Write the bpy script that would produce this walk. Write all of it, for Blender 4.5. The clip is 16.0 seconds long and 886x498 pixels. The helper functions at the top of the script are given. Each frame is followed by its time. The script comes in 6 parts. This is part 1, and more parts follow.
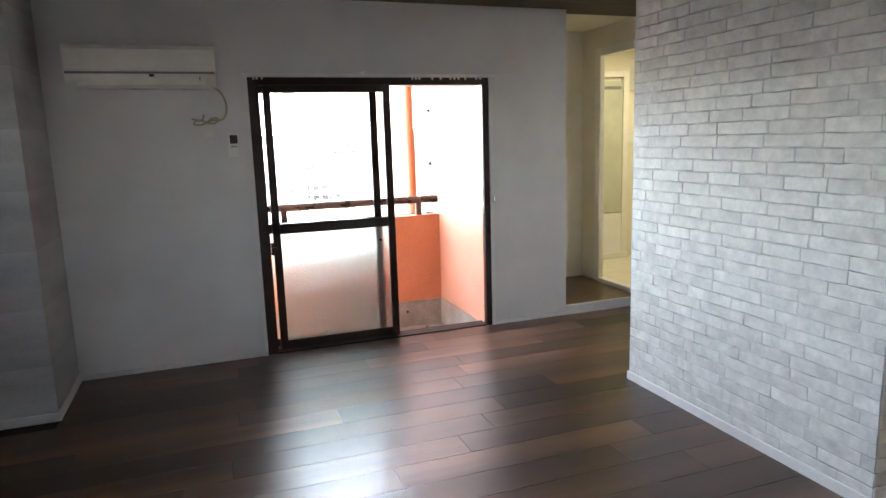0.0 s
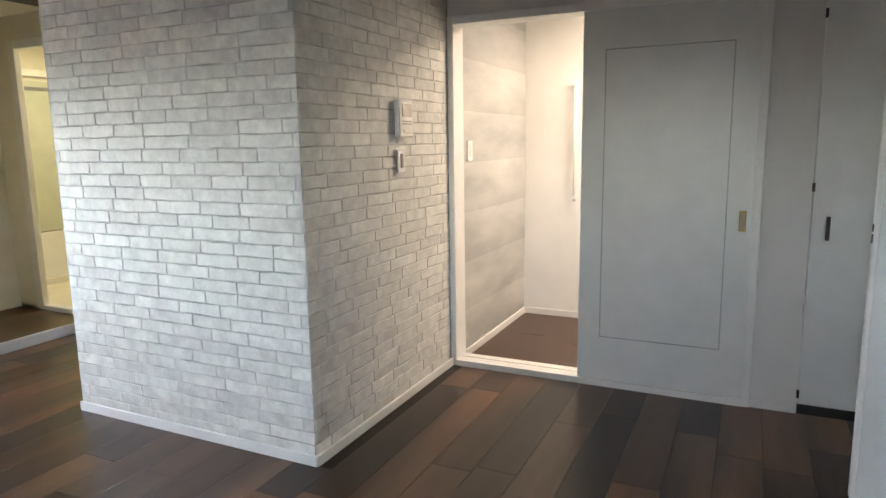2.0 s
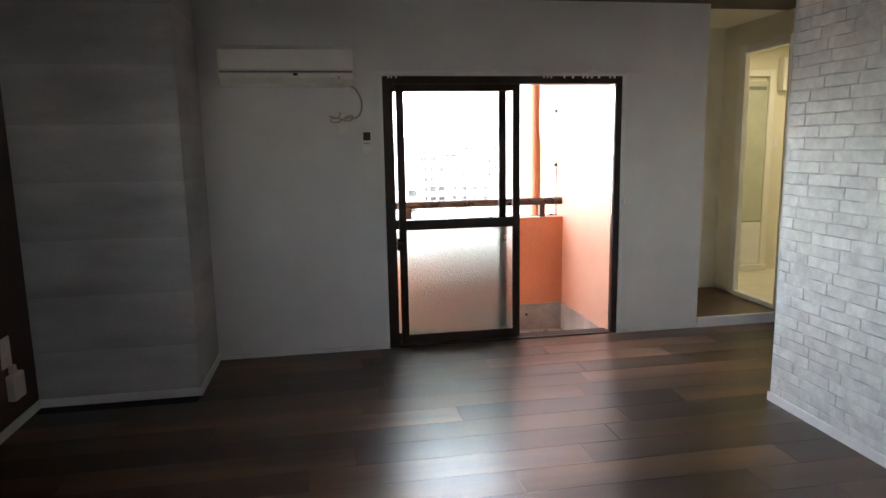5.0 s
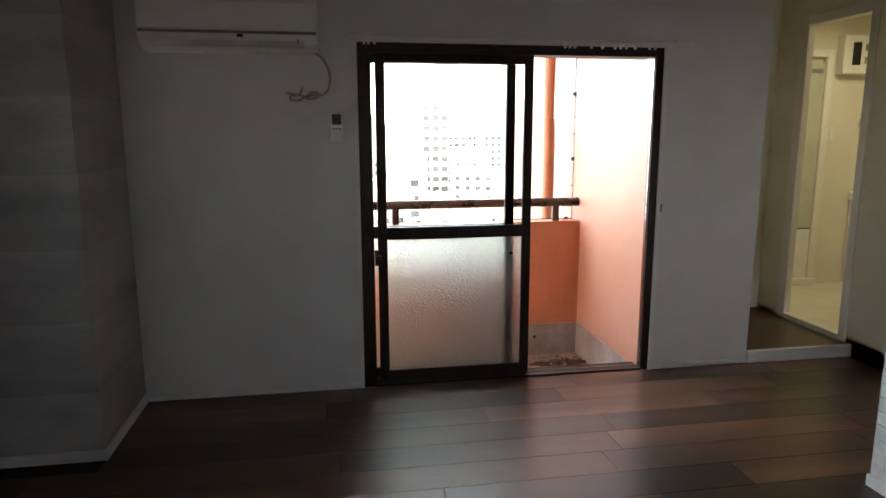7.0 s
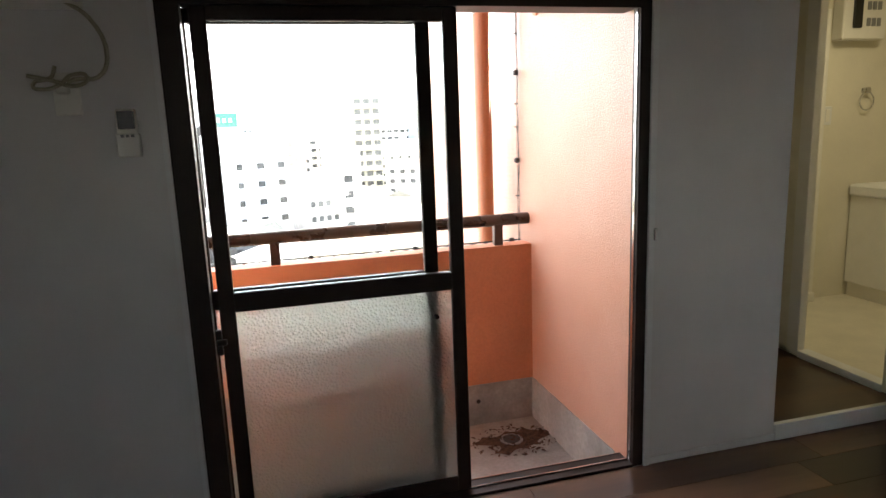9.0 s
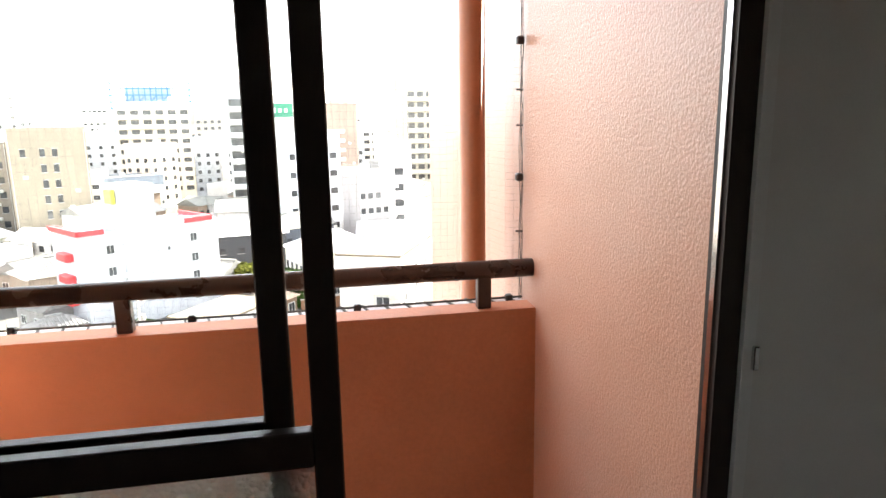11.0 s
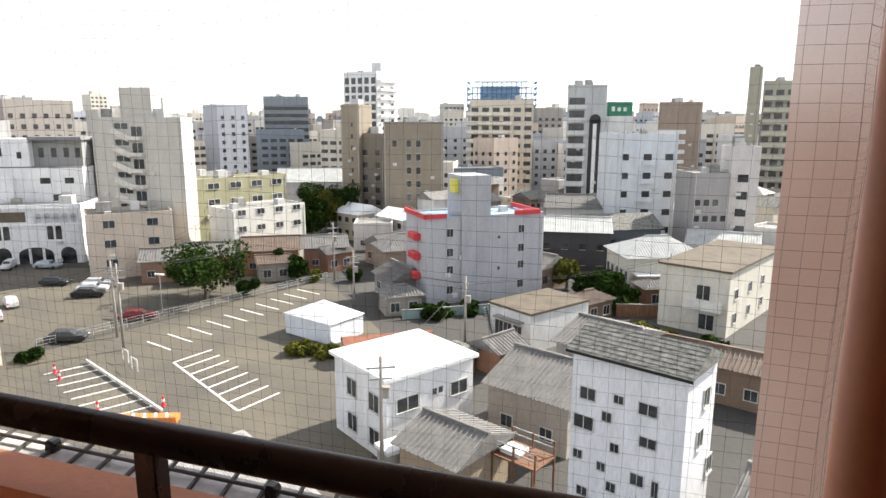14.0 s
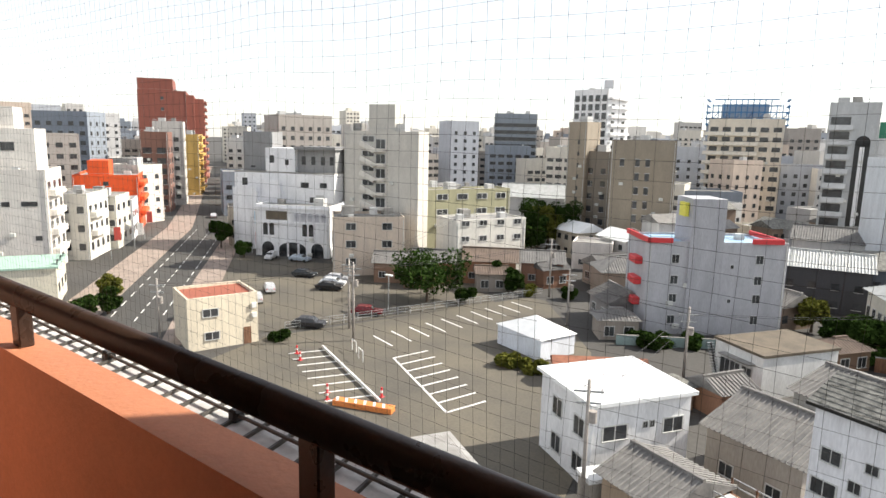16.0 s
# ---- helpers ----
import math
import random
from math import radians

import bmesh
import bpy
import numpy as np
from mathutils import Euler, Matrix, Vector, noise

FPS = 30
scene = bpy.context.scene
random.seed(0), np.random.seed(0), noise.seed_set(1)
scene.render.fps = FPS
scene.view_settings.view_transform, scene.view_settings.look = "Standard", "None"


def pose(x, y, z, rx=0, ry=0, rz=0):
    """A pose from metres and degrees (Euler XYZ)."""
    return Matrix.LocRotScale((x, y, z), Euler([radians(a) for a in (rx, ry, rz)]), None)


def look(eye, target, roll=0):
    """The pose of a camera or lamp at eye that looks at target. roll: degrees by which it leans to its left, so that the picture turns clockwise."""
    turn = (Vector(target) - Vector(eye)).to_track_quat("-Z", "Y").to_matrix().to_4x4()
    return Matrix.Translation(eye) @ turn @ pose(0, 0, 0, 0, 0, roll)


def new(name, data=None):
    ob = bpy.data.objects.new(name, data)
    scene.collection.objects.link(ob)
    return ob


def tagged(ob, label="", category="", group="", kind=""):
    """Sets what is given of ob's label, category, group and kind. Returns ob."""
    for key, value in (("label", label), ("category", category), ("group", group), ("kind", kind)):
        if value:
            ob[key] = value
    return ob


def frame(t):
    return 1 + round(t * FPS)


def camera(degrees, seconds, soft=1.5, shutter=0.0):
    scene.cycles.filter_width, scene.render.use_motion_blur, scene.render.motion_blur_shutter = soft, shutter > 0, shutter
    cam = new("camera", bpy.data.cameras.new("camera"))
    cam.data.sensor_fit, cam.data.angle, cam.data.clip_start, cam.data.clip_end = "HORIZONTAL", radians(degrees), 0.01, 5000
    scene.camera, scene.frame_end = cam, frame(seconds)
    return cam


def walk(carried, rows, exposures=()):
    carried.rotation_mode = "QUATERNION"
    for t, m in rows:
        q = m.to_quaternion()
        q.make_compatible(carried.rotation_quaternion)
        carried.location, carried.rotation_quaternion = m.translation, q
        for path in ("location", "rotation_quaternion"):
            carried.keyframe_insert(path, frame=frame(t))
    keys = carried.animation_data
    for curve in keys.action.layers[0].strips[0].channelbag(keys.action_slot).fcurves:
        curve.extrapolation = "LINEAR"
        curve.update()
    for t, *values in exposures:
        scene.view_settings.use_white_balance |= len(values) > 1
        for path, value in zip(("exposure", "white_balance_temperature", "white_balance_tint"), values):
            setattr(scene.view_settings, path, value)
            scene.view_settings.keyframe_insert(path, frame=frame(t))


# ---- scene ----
cam = camera(68.9, 16.0)
PATH = [
    (0, (-1.936, -4.287, 1.387), (-1.27, -2.431, 1.05), -1.8),
    (0.5, (-1.872, -4.293, 1.309), (-0.717, -2.69, 1.0), -1.5),
    (1, (-1.854, -4.302, 1.313), (-0.351, -3.02, 0.996), -0.9),
    (1.5, (-1.813, -4.327, 1.311), (-0.131, -3.293, 0.991), -0.8),
    (2, (-1.79, -4.344, 1.32), (-0.01, -3.493, 0.993), -0.9),
    (2.5, (-1.781, -4.361, 1.324), (0.01, -3.538, 0.988), -1.2),
    (3, (-1.821, -4.348, 1.316), (-0.161, -3.282, 0.991), -2.2),
    (3.5, (-1.864, -4.301, 1.349), (-0.494, -2.882, 1.019), -2.1),
    (4, (-1.935, -4.284, 1.37), (-0.986, -2.555, 1.038), -2.3),
    (4.5, (-1.975, -4.267, 1.36), (-1.395, -2.38, 1.036), -1.7),
    (5, (-1.994, -4.237, 1.36), (-1.665, -2.29, 1.042), -1.0),
    (5.2, (-1.993, -4.193, 1.364), (-1.713, -2.24, 1.039), -0.7),
    (7.3, (-1.753, -3.143, 1.346), (-1.422, -1.203, 0.988), -0.3),
    (7.5, (-1.74, -3.009, 1.354), (-1.369, -1.079, 0.984), -1.5),
    (8, (-1.622, -2.704, 1.341), (-1.213, -0.78, 0.979), -2.4),
    (8.5, (-1.497, -2.414, 1.355), (-1.075, -0.5, 0.957), -1.6),
    (9, (-1.378, -2.111, 1.373), (-0.874, -0.212, 0.997), -2.2),
    (9.5, (-1.234, -1.813, 1.379), (-0.73, 0.089, 1.022), -2.9),
    (9.7, (-1.167, -1.71, 1.39), (-0.702, 0.2, 1.02), -2.6),
    (12, (-0.528, -0.422, 1.356), (-0.249, 1.515, 0.941), -0.6),
    (12.5, (-0.478, -0.167, 1.364), (-0.376, 1.78, 0.918), -0.1),
    (13, (-0.448, 0.007, 1.386), (-0.721, 1.937, 0.94), 0.7),
    (13.5, (-0.486, 0.149, 1.414), (-0.969, 2.045, 0.999), 0.6),
    (14, (-0.539, 0.242, 1.426), (-1.155, 2.105, 1.039), 0.2),
    (14.5, (-0.525, 0.26, 1.431), (-1.176, 2.108, 1.034), 0.4),
    (15, (-0.574, 0.366, 1.389), (-1.294, 2.189, 0.991), 0.2),
    (15.5, (-0.564, 0.411, 1.392), (-1.541, 2.11, 0.994), 1.1),
    (16, (-0.662, 0.479, 1.303), (-1.868, 2.036, 0.959), 1.3),
]
EXPOSURES = [(t, e, k, 10) for t, e, k in ((0, 5.5, 6100), (0.6, 4.9, 6150), (1.0, 5.2, 6200), (1.5, 5.6, 6300), (2.5, 5.7, 6300), (3.5, 5.6, 6250), (4.2, 5.35, 6300), (5.2, 4.95, 6350), (7.5, 4.4, 6500), (9.5, 4.0, 6550), (11.0, 3.45, 6600), (12.0, 2.85, 6550), (12.5, 2.35, 6600), (13.0, 1.92, 6450), (14.0, 1.17, 6400), (15.0, 0.97, 6450), (16.0, 0.95, 6450))]
walk(cam, [(t, look(eye, target, roll)) for t, eye, target, roll in PATH], EXPOSURES)

# ---- daylight ----
SUN = Vector((0.65, 0.76, 0.80)).normalized()
world = bpy.data.worlds.new("sky")
scene.world = world
world.use_nodes = True
sky = world.node_tree.nodes.new("ShaderNodeTexSky")
sky.sky_type = "NISHITA"
sky.sun_disc = False
sky.sun_elevation = math.asin(SUN.z)
sky.sun_rotation = math.atan2(SUN.x, SUN.y)
sky.dust_density = 0.5
world.node_tree.nodes["Background"].inputs[1].default_value = 0.08
haze = world.node_tree.nodes.new("ShaderNodeMixRGB")
haze.blend_type, haze.inputs[0].default_value, haze.inputs[2].default_value = "ADD", 1.0, (2.75, 2.63, 2.5, 1)
pale = world.node_tree.nodes.new("ShaderNodeHueSaturation")
pale.inputs["Saturation"].default_value = 0.5
world.node_tree.links.new(sky.outputs[0], pale.inputs["Color"])
world.node_tree.links.new(pale.outputs[0], haze.inputs[1])
world.node_tree.links.new(haze.outputs[0], world.node_tree.nodes["Background"].inputs[0])
sun = new("sun", bpy.data.lights.new("sun", "SUN"))
sun.data.energy, sun.data.angle, sun.data.color = 4.4, radians(0.5), (1.0, 0.93, 0.82)
sun.matrix_world = look(SUN * 50, (0, 0, 0))


def lamp(name, at, to, size, watts, color):
    ob = new(name, bpy.data.lights.new(name, "AREA"))
    ob.data.shape, ob.data.size, ob.data.size_y = "RECTANGLE", size[0], size[1]
    ob.data.energy, ob.data.color = watts, color
    ob.matrix_world = look(at, to)
    return ob


# warm ceiling lamps of the side rooms
lamp("bedroom_lamp", (2.35, -4.0, 2.2), (2.35, -4.0, 0), (0.5, 0.5), 1.15, (1.0, 0.78, 0.57))
lamp("washroom_lamp", (2.0, 0.5, 2.22), (2.0, 0.5, 0), (0.4, 0.4), 0.45, (1.0, 0.85, 0.52))


# ---- materials ----
def material(name, color, rough=0.6, vary=0.12, scale=8.0, fine=120.0, bump=0.15, dist=0.002, metal=0.0, second=None, rand=0.0, spec=0.5, stretch=(1, 1, 1)):
    """A surface with grain at two scales; second: the colour of its stains; rand: spread from piece to piece."""
    m = bpy.data.materials.new(name)
    m.use_nodes = True
    n, l = m.node_tree.nodes, m.node_tree.links
    b = n["Principled BSDF"]
    mp = n.new("ShaderNodeMapping")
    mp.inputs["Scale"].default_value = stretch
    geo = n.new("ShaderNodeNewGeometry")
    if rand:
        inf, sc, ad = n.new("ShaderNodeObjectInfo"), n.new("ShaderNodeVectorMath"), n.new("ShaderNodeVectorMath")
        sc.operation, sc.inputs[0].default_value, ad.operation = "SCALE", (37.0, 53.0, 71.0), "ADD"
        l.new(inf.outputs["Random"], sc.inputs["Scale"])
        l.new(geo.outputs["Position"], ad.inputs[0]), l.new(sc.outputs[0], ad.inputs[1]), l.new(ad.outputs[0], mp.inputs[0])
    else:
        l.new(geo.outputs["Position"], mp.inputs[0])
    big, small = n.new("ShaderNodeTexNoise"), n.new("ShaderNodeTexNoise")
    big.inputs["Scale"].default_value, big.inputs["Detail"].default_value = scale, 5
    small.inputs["Scale"].default_value, small.inputs["Detail"].default_value = fine, 3
    l.new(mp.outputs[0], big.inputs[0]), l.new(mp.outputs[0], small.inputs[0])
    ramp = n.new("ShaderNodeValToRGB")
    ramp.color_ramp.elements[0].position, ramp.color_ramp.elements[1].position = 0.3, 0.7
    dark = second or tuple(c * (1 - 2 * vary) for c in color)
    lite = color if second else tuple(min(1, c * (1 + vary)) for c in color)
    ramp.color_ramp.elements[0].color, ramp.color_ramp.elements[1].color = (*dark, 1), (*lite, 1)
    l.new(big.outputs[0], ramp.inputs[0])
    out = ramp.outputs[0]
    hsv = n.new("ShaderNodeHueSaturation")
    l.new(out, hsv.inputs["Color"])
    val = n.new("ShaderNodeMapRange")
    val.inputs[1].default_value, val.inputs[2].default_value = 0.3, 0.7
    val.inputs[3].default_value, val.inputs[4].default_value = 1 - vary * 0.6, 1 + vary * 0.6
    l.new(small.outputs[0], val.inputs[0])
    vout = val.outputs[0]
    if rand:
        info, mr, mul = n.new("ShaderNodeObjectInfo"), n.new("ShaderNodeMapRange"), n.new("ShaderNodeMath")
        mr.inputs[3].default_value, mr.inputs[4].default_value = 1 - rand, 1 + rand
        mul.operation = "MULTIPLY"
        l.new(info.outputs["Random"], mr.inputs[0])
        l.new(vout, mul.inputs[0]), l.new(mr.outputs[0], mul.inputs[1])
        vout = mul.outputs[0]
    l.new(vout, hsv.inputs["Value"])
    l.new(hsv.outputs[0], b.inputs["Base Color"])
    rr = n.new("ShaderNodeMapRange")
    rr.inputs[3].default_value, rr.inputs[4].default_value = max(0.02, rough - 0.08), min(1, rough + 0.08)
    l.new(big.outputs[0], rr.inputs[0]), l.new(rr.outputs[0], b.inputs["Roughness"])
    b.inputs["Metallic"].default_value = metal
    b.inputs["Specular IOR Level"].default_value = spec
    bp = n.new("ShaderNodeBump")
    bp.inputs["Strength"].default_value, bp.inputs["Distance"].default_value = bump, dist
    l.new(small.outputs[0], bp.inputs["Height"]), l.new(bp.outputs[0], b.inputs["Normal"])
    return m


def glass(name, rough=0.0, bumpy=0.0, color=(0.96, 0.98, 0.97), reeded=60.0):
    """Thin window glass; bumpy: the relief of patterned glass."""
    m = bpy.data.materials.new(name)
    m.use_nodes = True
    n, l = m.node_tree.nodes, m.node_tree.links
    b = n["Principled BSDF"]
    b.inputs["Base Color"].default_value = (*color, 1)
    b.inputs["Transmission Weight"].default_value = 1
    b.inputs["Roughness"].default_value, b.inputs["IOR"].default_value = rough, 1.45 if bumpy else 1.08
    if bumpy:
        co, v, bp = n.new("ShaderNodeTexCoord"), n.new("ShaderNodeTexVoronoi"), n.new("ShaderNodeBump")
        v.inputs["Scale"].default_value = reeded
        bp.inputs["Strength"].default_value, bp.inputs["Distance"].default_value = bumpy, 0.004
        l.new(co.outputs["Object"], v.inputs["Vector"]), l.new(v.outputs["Distance"], bp.inputs["Height"])
        l.new(bp.outputs[0], b.inputs["Normal"])
    return m


def wood_floor():
    """Dark walnut boards: long grain, tone bands along the board, satin gloss."""
    m = material("dark_wood", (0.150, 0.078, 0.042), 0.32, 0.12, 1.2, 22, 0.0, 0.001, second=(0.034, 0.0175, 0.0095), rand=0.7, spec=0.5, stretch=(0.4, 3.2, 1))
    return m


def concrete_paper():
    m = material("concrete_paper", (0.58, 0.58, 0.56), 0.36, 0.10, 1.6, 60, 0.12, 0.0015, second=(0.34, 0.345, 0.35), stretch=(1, 1, 3.2))
    n, l = m.node_tree.nodes, m.node_tree.links
    b = n["Principled BSDF"]
    src = b.inputs["Base Color"].links[0].from_socket
    co, wv, rp, mx = n.new("ShaderNodeTexCoord"), n.new("ShaderNodeTexWave"), n.new("ShaderNodeValToRGB"), n.new("ShaderNodeMixRGB")
    wv.bands_direction, wv.wave_profile = "Z", "SAW"
    wv.inputs["Scale"].default_value, wv.inputs["Distortion"].default_value = 1.05, 0.25
    rp.color_ramp.elements[0].color, rp.color_ramp.elements[1].color = (0.82, 0.82, 0.82, 1), (1, 1, 1, 1)
    mx.blend_type, mx.inputs[0].default_value = "MULTIPLY", 1
    l.new(co.outputs["Object"], wv.inputs[0]), l.new(wv.outputs[0], rp.inputs[0])
    l.new(src, mx.inputs[1]), l.new(rp.outputs[0], mx.inputs[2]), l.new(mx.outputs[0], b.inputs["Base Color"])
    return m


WHITE = material("white_wallpaper", (0.74, 0.73, 0.71), 0.75, 0.03, 3, 220, 0.35, 0.0012)
CREAM = material("cream_wallpaper", (0.76, 0.72, 0.60), 0.7, 0.04, 3, 160, 0.2, 0.001)
TRIM = material("white_trim", (0.78, 0.78, 0.77), 0.4, 0.03, 6, 90, 0.05)
DOORP = material("painted_door", (0.74, 0.76, 0.75), 0.38, 0.03, 5, 260, 0.12, 0.0008)
PLASTIC = material("ivory_plastic", (0.78, 0.76, 0.70), 0.35, 0.02, 9, 90, 0.03)
GREYPL = material("grey_plastic", (0.22, 0.22, 0.22), 0.4, 0.05)
BLACK = material("black_plastic", (0.012, 0.012, 0.012), 0.35, 0.1)
BRASS = material("aged_brass", (0.35, 0.25, 0.10), 0.35, 0.12, metal=0.9)
CHROME = material("chrome", (0.65, 0.65, 0.65), 0.18, 0.03, metal=1.0)
ALU = material("bronze_aluminium", (0.032, 0.021, 0.016), 0.5, 0.15, 12, 200, 0.05, spec=0.3)
WOODF = wood_floor()
JOINT = material("floor_joint", (0.012, 0.007, 0.005), 0.7)
CEIL = material("dark_ceiling_paper", (0.10, 0.075, 0.06), 0.7, 0.2, 2, 80, 0.1, stretch=(1, 8, 1))
BROWNW = material("brown_wood_paper", (0.075, 0.035, 0.022), 0.5, 0.25, 3, 60, 0.1, second=(0.03, 0.014, 0.009), stretch=(1, 6, 0.6))
CONCP = concrete_paper()
BRICK = material("whitewashed_brick", (0.75, 0.755, 0.72), 0.6, 0.09, 14, 55, 0.35, 0.003, second=(0.54, 0.55, 0.53), rand=0.10)
MORTAR = material("brick_joint", (0.66, 0.66, 0.64), 0.8, 0.1, 7, 120, 0.3, second=(0.31, 0.315, 0.32))
STUCCO = material("orange_stucco", (0.53, 0.315, 0.23), 0.34, 0.07, 2.2, 125, 0.42, 0.006, second=(0.47, 0.255, 0.17))
STUCCO2 = material("orange_paint", (0.54, 0.215, 0.11), 0.7, 0.08, 2.5, 70, 0.4, 0.004)
PIPEP = material("brown_orange_pipe", (0.46, 0.18, 0.08), 0.55, 0.07, 5, 60, 0.08)
RAILP = material("dark_brown_rail", (0.046, 0.028, 0.020), 0.28, 0.2, 9, 150, 0.16)
CONC = material("balcony_concrete", (0.36, 0.35, 0.33), 0.85, 0.16, 4, 60, 0.5, 0.003, second=(0.20, 0.19, 0.175))
LEDGE = material("pale_ledge", (0.60, 0.59, 0.57), 0.8, 0.15, 12, 60, 0.4)
DIRT = material("leaf_debris", (0.10, 0.055, 0.035), 0.9, 0.4, 40, 200, 0.6)
NETM = material("black_net", (0.075, 0.07, 0.062), 0.6, 0.1)
CLEAR = glass("clear_glass")
FROST = glass("patterned_glass", 0.42, 0.9, (0.66, 0.73, 0.70), 105)
FROSTB = material("bath_panel", (0.50, 0.52, 0.42), 0.35, 0.05, 6, 120, 0.2)


# ---- mesh helpers ----
def bx(bm, x0, x1, y0, y1, z0, z1, bevel=0.0, seg=1):
    r = bmesh.ops.create_cube(bm, size=1)
    for v in r["verts"]:
        v.co = Vector(((x0 + x1) / 2 + v.co.x * (x1 - x0), (y0 + y1) / 2 + v.co.y * (y1 - y0), (z0 + z1) / 2 + v.co.z * (z1 - z0)))
    if bevel:
        es = {e for v in r["verts"] for e in v.link_edges}
        bmesh.ops.bevel(bm, geom=list(es), offset=bevel, segments=seg, affect="EDGES", profile=0.5)
    return bm


def tube(bm, a, b, r, sides=12, r2=None):
    a, b = Vector(a), Vector(b)
    q = (b - a).to_track_quat("Z", "Y").to_matrix().to_4x4()
    bmesh.ops.create_cone(bm, cap_ends=True, segments=sides, radius1=r, radius2=r if r2 is None else r2, depth=(b - a).length,
                          matrix=Matrix.Translation((a + b) / 2) @ q)
    return bm


def B(*a, **k):
    return bx(bmesh.new(), *a, **k)


def T(*a, **k):
    return tube(bmesh.new(), *a, **k)


def done(name, bm, mat, smooth=False):
    me = bpy.data.meshes.new(name)
    bm.normal_update()
    bm.to_mesh(me)
    bm.free()
    me.materials.append(mat)
    if smooth:
        for p in me.polygons:
            p.use_smooth = len(p.vertices) <= 4
    return me


def part(name, bm, mat, parent=None, label="", smooth=False):
    ob = new(name, done(name, bm, mat, smooth))
    ob.parent = parent
    return tagged(ob, label)


def piece(name, me, parent, at, size=(1, 1, 1), turn=0):
    ob = new(name, me)
    ob.parent = parent
    ob.location, ob.scale = at, size
    ob.rotation_euler = (0, 0, turn)
    return ob


def thing(name, label, category, at=(0, 0, 0), yaw=0, group="", kind=""):
    ob = new(name)
    ob.empty_display_size = 0.2
    ob.location, ob.rotation_euler = at, (0, 0, radians(yaw))
    return tagged(ob, label, category, group, kind)


def structure(name, bm, mat, label="", category=""):
    return tagged(part(name, bm, mat), label, category or name.split("_")[0], kind="structure")


def many(*boxes, bevel=0.0):
    bm = bmesh.new()
    for b in boxes:
        bx(bm, *b, bevel=bevel)
    return bm


# ---- room: walls, ceiling ----
H = 2.28
structure("wall_window", many((-2.77, -1.655, 0, 0.16, 0, H), (0.0, 0.607, 0, 0.16, 0, H), (-1.655, 0.0, 0, 0.16, 1.80, H), (-1.655, 0.0, 0.0, 0.13, -0.25, -0.012)), WHITE, "white papered wall round the balcony window")
structure("wall_column_face", many((-3.6, -2.77, -0.61, 0.16, 0, H)), CONCP, "grey concrete-look papered corner column")
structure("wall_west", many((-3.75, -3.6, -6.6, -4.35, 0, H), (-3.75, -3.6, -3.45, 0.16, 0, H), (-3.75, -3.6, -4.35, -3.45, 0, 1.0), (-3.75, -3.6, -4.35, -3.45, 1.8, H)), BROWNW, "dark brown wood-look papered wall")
structure("wall_south", many((-3.75, -3.1, -6.75, -6.6, 0, H), (-2.6, 1.75, -6.75, -6.6, 0, H), (-3.1, -2.6, -6.75, -6.6, 0, 1.3), (-3.1, -2.6, -6.75, -6.6, 1.8, H)), WHITE, "plain white papered wall")
structure("wall_east", many((1.6, 1.72, -2.80, -2.70, 0, H), (1.6, 1.72, -4.36, -2.80, 1.995, H), (1.6, 1.72, -4.60, -4.36, 0, H), (1.6, 1.72, -6.6, -5.32, 0, H), (1.6, 1.72, -5.32, -4.60, 2.0, H), (1.66, 1.72, -5.32, -4.60, 0, 2.0)), WHITE, "white wall round the sliding door")
structure("wall_hall_east", many((1.31, 1.36, -1.33, 0.05, 0, H), (1.31, 1.345, 0.675, 1.41, 0, H), (1.31, 1.345, 0.05, 0.675, 2.085, H)), CREAM, "cream hall wall with the washroom doorway")
structure("wall_hall_end", many((0.50, 1.31, 0.90, 1.02, 0, H)), CREAM, "cream end wall of the hall")
structure("wall_hall_west", many((0.50, 0.606, 0.16, 0.90, 0, H)), CREAM, "cream side wall of the hall")
structure("wall_washroom_north", many((1.31, 3.3, 1.41, 1.53, 0, H)), CREAM, "cream washroom wall")
structure("wall_washroom_east", many((3.3, 3.42, -0.6, 1.53, 0, H)), CREAM, "cream washroom side wall")
structure("wall_washroom_south", many((1.36, 3.42, -0.72, -0.6, 0, H)), CREAM, "cream washroom back wall")
structure("wall_bedroom_north", many((1.72, 2.86, -2.81, -2.65, 0, H)), CONCP, "grey concrete-look papered bedroom wall")
structure("wall_bedroom_east", many((2.86, 2.98, -6.6, -2.65, 0, H)), WHITE, "white papered bedroom wall")
structure("wall_bedroom_south", many((1.72, 2.98, -6.75, -6.6, 0, H)), WHITE, "plain white papered wall")
structure("ceiling", many((-3.75, 1.72, -6.75, 0.15, H, H + 0.12)), CEIL, "dark brown wood-look papered ceiling")
structure("ceiling_hall", many((0.50, 3.42, 0.15, 1.53, H, H + 0.12), (1.72, 3.42, -0.72, 0.15, H, H + 0.12)), CREAM, "pale hall ceiling")
structure("ceiling_bedroom", many((1.72, 2.98, -6.75, -2.65, H, H + 0.12)), WHITE, "white bedroom ceiling")
BSK = 0.047
structure("baseboard_pillar_west", many((0.222, 0.234, -2.79, -1.32, 0, BSK), bevel=0.002), TRIM, "white baseboard")
structure("baseboard_pillar_south", many((0.234, 1.585, -2.795, -2.783, 0, BSK), bevel=0.002), TRIM, "white baseboard")
structure("baseboard_column", many((-3.6, -2.758, -0.622, -0.61, 0, BSK), (-2.77, -2.758, -0.61, 0, 0, BSK), bevel=0.002), TRIM, "white baseboard")
